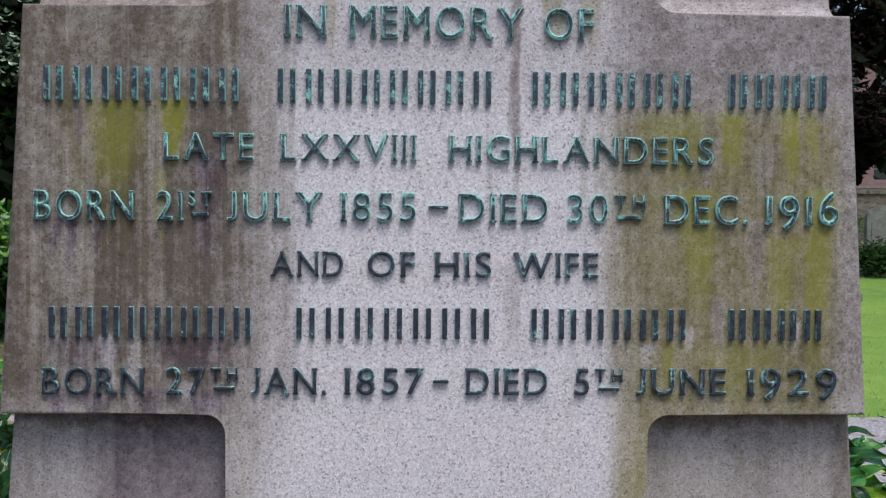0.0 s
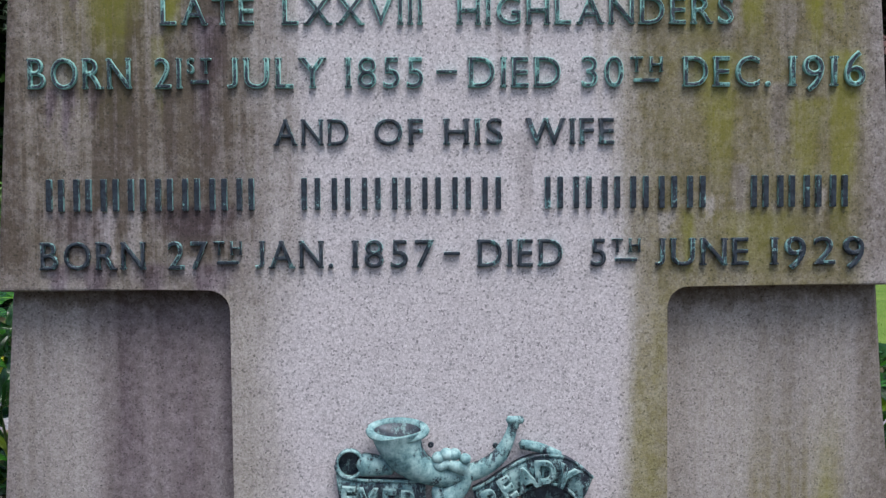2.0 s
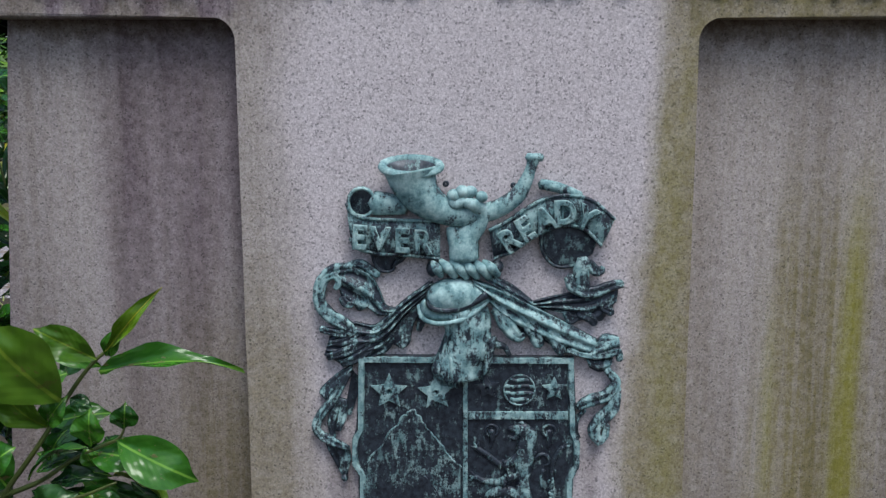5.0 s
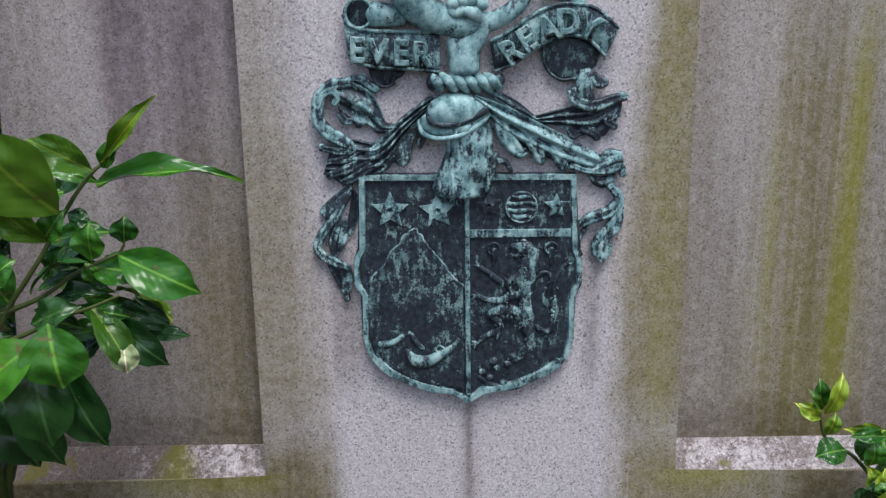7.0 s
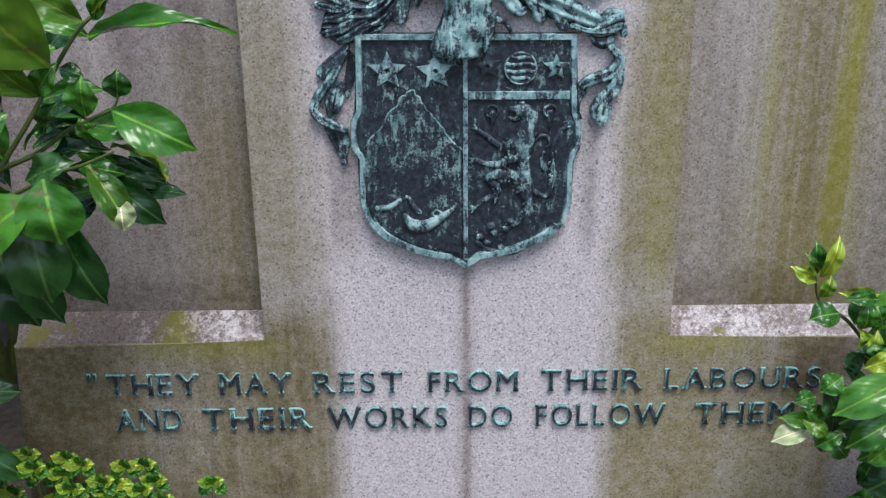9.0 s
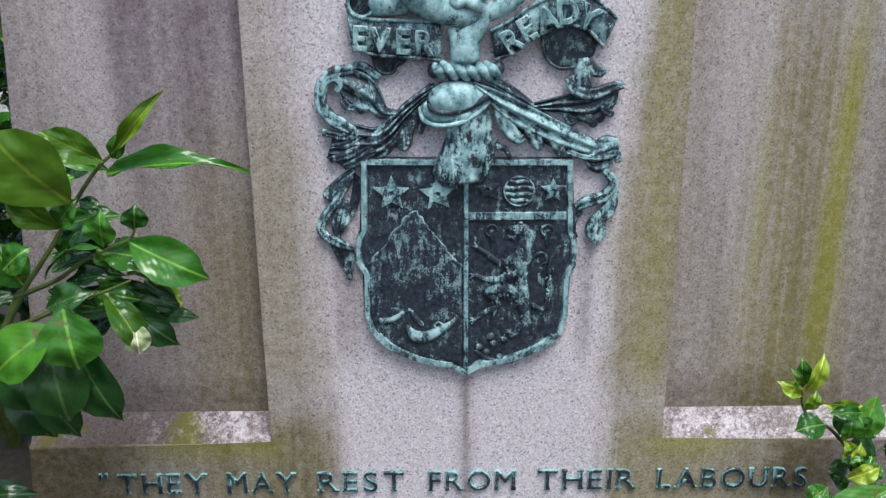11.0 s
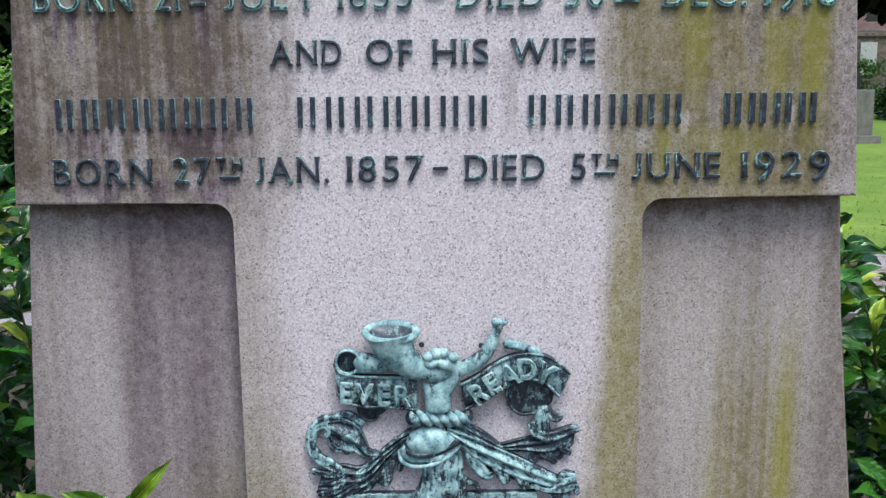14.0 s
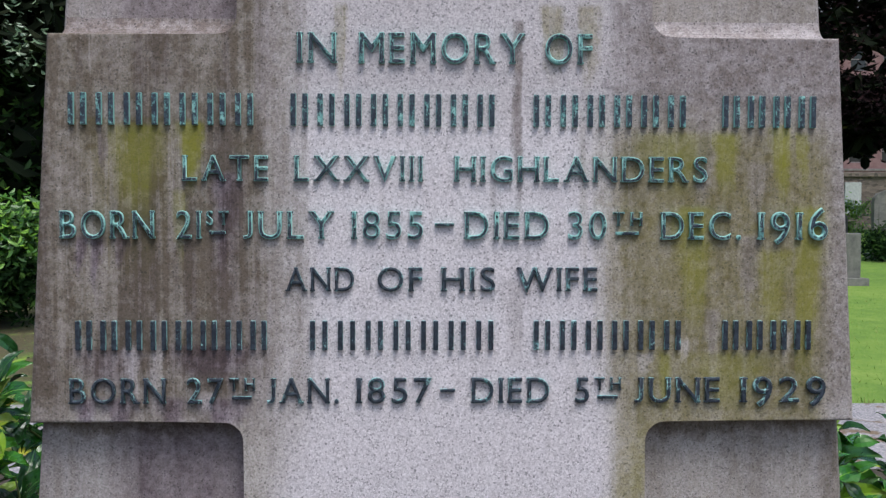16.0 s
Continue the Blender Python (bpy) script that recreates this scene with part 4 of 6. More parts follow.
def build_banners():
    top = [(-147.5, 188.0), (-140.5, 176.0), (-120.5, 170.0), (-85.5, 168.0), (-35.5, 167.0)]
    low = [(-143.5, 146.0), (-135.5, 134.0), (-108.5, 127.0), (-72.5, 125.0), (-35.5, 121.0)]
    bm = cloth(bmesh.new(), top, low, (14, 16), (13, 16), 3.0, 0.0, 1, 24, 8)
    tube(bm, top, [2.2] * 5, 17, 1.0, 8)
    tube(bm, low, [2.2] * 5, 16, 1.0, 8)
    left = cast("banner", bm, CREST_BANNER, label="curling bronze motto ribbon")
    bm = tube(bmesh.new(), [(-114.5, 188.0), (-99.5, 187.0), (-76.5, 184.0)], [15, 14, 10], 12, 0.8, 14)
    c = [(-129.5, 189.0)][0]
    cast("ribbon_roll", bm, CREST_GREEN, left)
    bm = tube(bmesh.new(), [(c[0] + 16 * math.cos(radians(20 * w)), c[1] + 17 * math.sin(radians(20 * w))) for w in range(19)], [2.4] * 19, 12, 2.6, 8, 54)
    cast("ribbon_curl", bm, CREST_GREEN, left)
    # Solid dark disc added to paint the shade within the open curl.
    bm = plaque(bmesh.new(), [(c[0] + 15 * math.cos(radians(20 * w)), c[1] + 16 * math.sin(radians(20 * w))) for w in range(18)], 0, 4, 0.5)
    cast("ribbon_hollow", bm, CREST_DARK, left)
    bm = cloth(bmesh.new(), [(-119.5, 126.0), (-115.5, 113.0), (-107.5, 104.0), (-95.5, 105.0)], [(-72.5, 127.0), (-79.5, 117.0), (-88.5, 111.0), (-92.5, 106.0)], (4, 4), (6, 5), 2, 1.5, 2)
    tube(bm, [(-118.5, 126.0), (-113.5, 111.0), (-104.5, 104.0), (-92.5, 106.0), (-89.5, 115.0), (-73.5, 126.0)], [2] * 6, 7, 1.0, 8)
    cast("ribbon_tail", bm, CREST_DARK, left)
    top = [(23.5, 156.0), (43.5, 166.0), (65.5, 181.0), (90.5, 194.0), (118.5, 198.0), (147.5, 191.0), (173.5, 169.0)]
    low = [(29.5, 122.0), (51.5, 130.0), (76.5, 147.0), (101.5, 159.0), (124.5, 161.0), (143.5, 153.0), (158.5, 137.0)]
    bm = cloth(bmesh.new(), top, low, (14, 17), (13, 16), 3.0, 0.0, 1, 32, 8)
    tube(bm, top, [2.2] * 7, 17, 1.0, 8)
    tube(bm, low, [2.2] * 7, 16, 1.0, 8)
    right = cast("banner", bm, CREST_BANNER, label="arched bronze motto ribbon")
    bm = tube(bmesh.new(), [(84.5, 211.0), (107.5, 206.0), (133.5, 197.0)], [6.5, 6.5, 4.5], 10, 1.0, 12)
    cast("ribbon_roll", bm, CREST_PALE, right)
    bm = plaque(bmesh.new(), [(85.5, 152.0), (90.5, 126.0), (106.5, 110.0), (130.5, 112.0), (149.5, 125.0), (154.5, 141.0), (137.5, 156.0), (108.5, 161.0)], 0, 7, 1.5)
    tube(bm, [(85.5, 151.0), (89.5, 126.0), (106.5, 110.0), (131.5, 112.0)], [2] * 4, 7.5, 1.0, 8)
    cast("ribbon_tail", bm, CREST_DARK, right)
    for owner, text, places, turns in ((left, "EVER", [(-131.5, 148.0), (-107.5, 146.0), (-80.5, 144.0), (-55.5, 142.0)], (-4, -3, -2, -2)),
                                       (right, "READY", [(48.5, 145.0), (66.5, 158.0), (89.5, 170.0), (113.5, 178.0), (138.5, 171.0)], (34, 30, 22, 4, -26))):
        for ch, at, turn in zip(text, places, turns):
            me, w = glyph(ch, MOTTO_GREEN, 0.026)
            ob = new("letter", me)
            ob.parent = owner
            size = 0.0265
            m = Matrix.Rotation(radians(-turn), 4, "Y") @ Matrix.Diagonal((size * 0.90, size * 1.5, size, 1))
            ob.matrix_basis = Matrix.Translation(spot(at[0], at[1], 18.0) - Vector((CX, FACE, CZ - 0.30))) @ m @ Matrix.Translation((-w / 2, 0, -0.5))


def strand(bm, line, radii, depth=6.0, flat=0.8, seg=16, steps=0):
    """A strand of leafy drapery: creased along its back, with wavy sides."""
    return tube(bm, line, [r * 1.12 for r in radii], depth, flat, max(seg, 16), steps or 9 * (len(line) - 1), groove=0.65, ragged=0.03)


def build_mantling():
    # sweeping cloth on the side of the horn's mouthpiece
    bm = cloth(bmesh.new(), [(4.5, 95.0), (37.5, 82.0), (77.5, 62.0), (115.5, 42.0), (158.5, 19.0)], [(6.5, 87.0), (43.5, 44.0), (78.5, 22.0), (108.5, 7.0), (142.5, -2.0)], (20, 12), (10, 6), 5, 4.0, 2.5, 36, 20, 0.4, 0.06)
    strand(bm, [(34.5, 59.0), (46.5, 38.0), (58.5, 24.0), (67.5, 25.0)], [8, 9, 7, 4], 11, 1.0)
    strand(bm, [(70.5, 53.0), (78.5, 31.0), (86.5, 12.0)], [9, 9, 6], 10, 0.9)
    strand(bm, [(102.5, 32.0), (108.5, 15.0), (114.5, 2.0)], [8, 8, 5], 9, 0.9)
    strand(bm, [(125.5, 23.0), (133.5, 5.0)], [7, 5], 8, 0.8)
    cast("mantling", bm, CREST_GREEN, label="leafy draped bronze mantling")
    bm = cloth(bmesh.new(), [(28.5, 99.0), (53.5, 87.0), (78.5, 67.0)], [(19.5, 95.0), (50.5, 75.0), (78.5, 61.0)], (12, 8), (14, 10), 3, 1.5, 2)
    cloth(bm, [(72.5, 65.0), (103.5, 73.0), (140.5, 81.0), (178.5, 93.0)], [(78.5, 59.0), (111.5, 52.0), (150.5, 40.0), (175.5, 56.0)], (6, 9), (4, 5), 4, 3.6, 3, 28, 20, 0.5, 0.10)
    strand(bm, [(119.5, 98.0), (126.5, 85.0), (147.5, 79.0), (169.5, 86.0), (185.5, 90.0)], [5, 6, 7, 6, 5], 12, 1.0)
    strand(bm, [(138.5, 84.0), (135.5, 103.0), (139.5, 119.0)], [9, 9, 8], 10, 0.9)
    strand(bm, [(143.5, 115.0), (154.5, 105.0), (162.5, 108.0)], [6, 6, 4], 11, 0.9)
    strand(bm, [(119.5, 98.0), (128.5, 96.0), (136.5, 106.0)], [4, 5, 5], 10, 0.9)
    strand(bm, [(176.5, 86.0), (174.5, 69.0), (163.5, 60.0), (175.5, 52.0)], [5, 5, 5, 4], 8, 0.9)
    strand(bm, [(133.5, 52.0), (148.5, 46.0), (154.5, 38.0)], [5, 6, 4], 6, 0.9)
    strand(bm, [(118.5, 52.0), (124.5, 42.0), (132.5, 46.0)], [4, 4, 3], 6, 0.9)
    cast("mantling", bm, CREST_MID, label="leafy draped bronze mantling")
    bm = cloth(bmesh.new(), [(139.5, 1.0), (153.5, 13.0), (167.5, 25.0), (183.5, 23.0)], [(150.5, -4.0), (163.5, -3.0), (177.5, 0.0), (185.5, 6.0)], (9, 12), (8, 10), 5, 1.5, 2)
    strand(bm, [(121.5, 7.0), (142.5, 0.0), (165.5, 0.0), (181.5, 5.0), (185.5, -6.0)], [3, 3, 4, 5, 4], 12, 1.0)
    cloth(bm, [(144.5, -4.0), (157.5, -9.0), (177.5, -5.0)], [(149.5, -18.0), (161.5, -23.0), (173.5, -19.0)], (6, 6), (4, 4), 5, 1, 2)
    strand(bm, [(170.5, -19.0), (181.5, -35.0), (169.5, -52.0), (148.5, -59.0), (135.5, -67.0)], [4, 6, 7, 7, 5], 9, 0.9)
    strand(bm, [(183.5, -41.0), (178.5, -67.0), (160.5, -88.0), (156.5, -100.0), (164.5, -115.0)], [5, 8, 8, 7, 4], 8, 0.9)
    strand(bm, [(171.5, -90.0), (170.5, -103.0), (164.5, -113.0)], [4, 4, 3], 9, 0.9)
    strand(bm, [(144.5, -72.0), (135.5, -83.0), (134.5, -98.0), (138.5, -108.0)], [2.5, 3, 2.5, 2], 5, 1.0)
    cast("mantling", bm, CREST_GREEN, label="leafy draped bronze mantling")
    # curling cloth on the side of the horn's bell
    bm = cloth(bmesh.new(), [(-169.5, 107.0), (-146.5, 111.0), (-122.5, 101.0), (-109.5, 82.0), (-101.5, 62.0), (-85.5, 58.0)], [(-161.5, 94.0), (-153.5, 72.0), (-137.5, 60.0), (-123.5, 57.0), (-110.5, 49.0), (-91.5, 52.0)], (12, 8), (6, 6), 5, 3.6, 2, 30, 18, 0.3, 0.10)
    strand(bm, [(-140.5, 110.0), (-164.5, 106.0), (-179.5, 91.0), (-182.5, 69.0), (-171.5, 51.0), (-147.5, 35.0), (-157.5, 28.0), (-181.5, 33.0)], [5, 7, 7, 7, 8, 7, 5, 4], 10, 0.9, 12, 50)
    strand(bm, [(-181.5, 79.0), (-175.5, 94.0), (-164.5, 100.0), (-157.5, 93.0), (-162.5, 84.0)], [3, 3.5, 4, 4, 3], 14, 1.0)
    strand(bm, [(-155.5, 72.0), (-150.5, 65.0), (-142.5, 63.0)], [4, 5, 4], 9, 1.0)
    strand(bm, [(-147.5, 111.0), (-130.5, 113.0), (-110.5, 99.0)], [4, 5, 4], 6, 0.9)
    cast("mantling", bm, CREST_GREEN, label="curling leafy bronze mantling")
    bm = cloth(bmesh.new(), [(-44.5, 92.0), (-77.5, 68.0), (-113.5, 38.0), (-144.5, 40.0), (-171.5, 22.0)], [(-59.5, 65.0), (-79.5, 39.0), (-103.5, 4.0), (-144.5, -12.0), (-178.5, -2.0)], (16, 6), (8, 5), 4, 3.6, 4, 36, 32, 0.3, 0.06)
    for line, r in (([(-46.5, 89.0), (-80.5, 62.0), (-118.5, 26.0), (-140.5, 10.0)], [4, 5, 5, 3]), ([(-56.5, 67.0), (-80.5, 38.0), (-105.5, 10.0)], [4, 5, 3]),
                    ([(-118.5, 22.0), (-148.5, 6.0), (-173.5, -3.0)], [5, 6, 4]), ([(-132.5, 30.0), (-155.5, 17.0), (-171.5, 15.0)], [4, 5, 3]), ([(-118.5, 10.0), (-139.5, -4.0), (-156.5, -11.0)], [5, 6, 4]),
                    ([(-62.5, 57.0), (-73.5, 38.0), (-79.5, 17.0), (-87.5, 13.0)], [4, 5, 6, 4]), ([(-52.5, 57.0), (-58.5, 42.0), (-61.5, 31.0)], [4, 5, 3]), ([(-73.5, 48.0), (-85.5, 25.0), (-91.5, 14.0)], [3, 4, 3])):
        strand(bm, line, r, 9, 0.9)
    cast("mantling", bm, CREST_MID, label="leafy draped bronze mantling")
    bm = cloth(bmesh.new(), [(-143.5, -13.0), (-164.5, -26.0), (-184.5, -45.0), (-181.5, -54.0)], [(-143.5, -20.0), (-152.5, -39.0), (-163.5, -56.0), (-175.5, -59.0)], (7, 7), (6, 6), 3, 1, 2)
    strand(bm, [(-147.5, -23.0), (-166.5, -54.0), (-185.5, -80.0), (-188.5, -98.0), (-170.5, -111.0), (-149.5, -120.0)], [3, 5, 5.5, 5, 5.5, 3], 8, 1.0, 12)
    strand(bm, [(-160.5, -56.0), (-170.5, -85.0), (-168.5, -108.0)], [4, 5, 3], 6, 0.9)
    strand(bm, [(-154.5, -58.0), (-157.5, -80.0), (-163.5, -97.0)], [4, 5, 4], 6, 0.9)
    cloth(bm, [(-183.5, -103.0), (-173.5, -128.0), (-159.5, -156.0)], [(-149.5, -120.0), (-147.5, -135.0), (-152.5, -158.0)], (6, 4), (5, 4), 2, 1.2, 2)
    cloth(bm, [(-144.5, -21.0), (-150.5, -53.0), (-155.5, -79.0)], [(-137.5, -29.0), (-138.5, -53.0), (-146.5, -79.0)], (3, 3), (3, 3), 1, 0.5, 2)
    blob(bm, [(-155.5, -160.0)][0], 4.5, 5, 5, 5)
    cast("mantling", bm, CREST_GREEN, label="curling leafy bronze mantling")


build_shield()
build_helmet()
build_horn()
build_banners()
build_mantling()

# ---- leaves ----
def leaf_material(name, dark, mid, light, rough, brown):
    n = Net(name)
    rib = n.step(n.math("ABSOLUTE", n.y), 0.012, 0.035, 1.0, 0.0)
    slant = n.sub(n.mul(n.x, 9.0), n.mul(n.math("ABSOLUTE", n.y), 7.0))
    vein = n.step(n.math("PINGPONG", slant, 0.5), 0.0, 0.07, 1.0, 0.0)
    blot = n.noise(3.0, 4, 0.65)
    tone = n.ramp(n.add(n.mul(blot, 0.6), n.mul(n.chance(), 0.4)), (0.25, dark), (0.5, mid), (0.8, light))
    tone = n.mix(n.mul(vein, 0.06), tone, light)
    tone = n.mix(n.mul(rib, 0.75), tone, (light[0] * 2.2, light[1] * 1.6, light[2] * 2.0))
    rot = n.mul(n.step(n.noise(7.0, 3, 0.6), 0.63, 0.67), brown)
    tone = n.mix(rot, tone, (0.12, 0.095, 0.030))
    n.put(n.bsdf.inputs["Specular IOR Level"], 0.42)
    n.put(n.bsdf.inputs["Coat Weight"], 0.10 if rough < 0.3 else 0.05)
    n.put(n.bsdf.inputs["Coat Roughness"], 0.16)
    n.put(n.bsdf.inputs["Subsurface Weight"], 0.08)
    n.put(n.bsdf.inputs["Subsurface Radius"], (0.01, 0.02, 0.004))
    return n.done(tone, n.add(rough, n.mul(rot, 0.4)), n.add(n.mul(n.math("PINGPONG", slant, 0.5), 0.06), n.mul(n.noise(2.3, 1, 0.5), 2.4)), 0.009, strength=0.65)


LAUREL = leaf_material("laurel_leaf", (0.014, 0.070, 0.008), (0.036, 0.135, 0.012), (0.085, 0.24, 0.022), 0.20, 0.9)
# Darker leaves; the colour also holds shade inside and low in the bushes.
LAUREL_DARK = leaf_material("laurel_leaf_dark_shade", (0.008, 0.036, 0.009), (0.016, 0.060, 0.013), (0.036, 0.105, 0.022), 0.22, 0.3)
LAUREL_OLIVE = leaf_material("laurel_leaf_underside", (0.030, 0.085, 0.005), (0.050, 0.125, 0.008), (0.09, 0.18, 0.014), 0.3, 0.5)
LAUREL_YOUNG = leaf_material("laurel_leaf_young", (0.10, 0.20, 0.012), (0.18, 0.30, 0.018), (0.30, 0.38, 0.03), 0.30, 0.5)
LAUREL_PALE = leaf_material("laurel_leaf_pale", (0.26, 0.32, 0.15), (0.38, 0.44, 0.24), (0.50, 0.54, 0.34), 0.5, 0.4)


def stem_material():
    n = Net("green_stem")
    return n.done(n.ramp(n.noise(40, 3), (0.3, (0.045, 0.07, 0.015)), (0.7, (0.10, 0.12, 0.03))), 0.5, n.noise(200, 2), 0.001)


STEM = stem_material()
LEAF_MESHES = {}


def leaf_mesh(kind, material):
    """A laurel leaf one unit long and one wide: 0 flat, 1 arched, 2 cupped and wavy, 3 long tip."""
    key = (kind, material.name)
    if key in LEAF_MESHES:
        return LEAF_MESHES[key]
    nx = 11
    arch, fold, wave, sharp = ((0.06, 0.10, 0.018, 1.0), (0.15, 0.14, 0.026, 1.0), (0.07, 0.24, 0.055, 0.9), (0.08, 0.18, 0.03, 1.7))[kind]
    verts, faces = [], []
    for i in range(nx + 1):
        t = i / nx
        swell = math.sin(math.pi * t ** 1.12) if kind != 3 else math.sin(math.pi * t ** 0.62)
        h = 0.5 * max(0.0, swell) ** (0.72 if kind != 3 else 1.0)
        h = max(h * (1.0 if t < 0.9 else 0.62), 0.006)
        for s in (-1, -0.55, 0, 0.55, 1):
            y = s * h
            z = fold * abs(y) + arch * 4 * t * (1 - t) + wave * math.sin(13 * t + s * 2) * abs(s) - 0.10 * max(0.0, t - 0.6) ** 2 * 4
            verts.append((t, y, z))
    for i in range(nx):
        for j in range(4):
            a = i * 5 + j
            faces.append((a, a + 5, a + 6, a + 1))
    me = bpy.data.meshes.new("leaf")
    me.from_pydata(verts, [], faces)
    for p in me.polygons:
        p.use_smooth = True
    me.materials.append(material)
    LEAF_MESHES[key] = me
    return me


def leaf_matrix(base, tip, width, roll=0.0, up=(0, -0.8, 0.6)):
    base, tip = Vector(base), Vector(tip)
    x = tip - base
    length = x.length
    x.normalize()
    z = Vector(up)
    z = (z - x * z.dot(x))
    z = Vector((0, -1, 0.01)) if z.length < 0.05 else z.normalized()
    y = z.cross(x)
    m = Matrix((x, y, z)).transposed().to_4x4()
    return Matrix.Translation(base) @ m @ Matrix.Rotation(radians(roll), 4, "X") @ Matrix.Diagonal((length, width * 0.86, length, 1))


def add_leaf(plant, base, tip, width, kind=0, material=None, roll=0.0, up=(0, -0.8, 0.6)):
    ob = new("leaf", leaf_mesh(kind, material or LAUREL))
    ob.parent = plant
    ob.matrix_basis = Matrix.Translation(plant.location).inverted() @ leaf_matrix(base, tip, width, roll, up)
    return ob


def twig(bm, pts, radii, seg=7):
    """A tapering round twig through points in space."""
    n = 5 * (len(pts) - 1)
    path = curve_through(pts, n)
    rad = curve_through([(r, 0, 0) for r in radii], n)
    rings = []
    for i, p in enumerate(path):
        d = (path[min(i + 1, n)] - path[max(i - 1, 0)]).normalized()
        a = d.cross(Vector((0.31, 0.77, 0.2))).normalized()
        b = d.cross(a)
        rings.append([bm.verts.new(p + (a * math.cos(2 * math.pi * k / seg) + b * math.sin(2 * math.pi * k / seg)) * max(rad[i].x, 0.0006)) for k in range(seg)])
    for r0, r1 in zip(rings, rings[1:]):
        for k in range(seg):
            bm.faces.new((r0[k], r0[(k + 1) % seg], r1[(k + 1) % seg], r1[k]))
    bm.faces.new(rings[-1])
    return bm


def add_twig(plant, pts, radii, name="branch"):
    bm = twig(bmesh.new(), pts, radii)
    for v in bm.verts:
        v.co -= plant.location
    return part(name, bm, STEM, plant, smooth=True)


class Heap:
    """Leaves past those that can be picked out singly, joined into one mesh."""

    def __init__(self):
        self.verts, self.faces, self.slots, self.mats = [], [], [], []

    def leaf(self, m, kind, material):
        me = leaf_mesh(kind, material)
        if material not in self.mats:
            self.mats.append(material)
        base = len(self.verts)
        self.verts += [tuple(m @ v.co) for v in me.vertices]
        self.faces += [tuple(base + i for i in p.vertices) for p in me.polygons]
        self.slots += [self.mats.index(material)] * len(me.polygons)

    def close(self, plant):
        me = bpy.data.meshes.new("foliage")
        me.from_pydata(self.verts, [], self.faces)
        for m in self.mats:
            me.materials.append(m)
        me.polygons.foreach_set("material_index", self.slots)
        ob = new("foliage", me)
        ob.parent = plant
        tagged(ob, kind="stuff")


def spray(plant, rng, start, way, length, count, size, material, kinds=(0, 1, 2), heap=None):
    """A leafy laurel shoot: a bent twig with leaves set alternately along it and a tuft at its end."""
    start, way = Vector(start), Vector(way).normalized()
    bend = Vector((rng.uniform(-0.25, 0.25), rng.uniform(-0.2, 0.2), 0.25))
    pts = [start + way * length * s + bend * length * s * s for s in (0, 0.35, 0.7, 1.0)]
    if heap is None:
        add_twig(plant, pts, [0.004, 0.003, 0.0025, 0.0015])
    path = curve_through(pts, 20)
    for k in range(count):
        p = path[int(4 + 16 * k / max(1, count - 1))]
        w = 2.4 * k + rng.uniform(-0.5, 0.5)
        side_way = Vector((math.cos(w), 0.8 * math.sin(w) - 0.15, rng.uniform(-0.3, 0.45)))
        d = (side_way + way * 0.6).normalized()
        ln = size * rng.uniform(0.75, 1.2)
        mat = material if isinstance(material, bpy.types.Material) else rng.choice(material)
        wide, kind, roll, up = ln * rng.uniform(0.36, 0.48), rng.choice(kinds), rng.uniform(-25, 25), (rng.uniform(-0.3, 0.3), -0.5, 0.9)
        if heap is None:
            add_leaf(plant, p, p + d * ln, wide, kind, mat, roll, up)
        else:
            heap.leaf(Matrix.Translation(plant.location).inverted() @ leaf_matrix(p, p + d * ln, wide, roll, up), kind, mat)


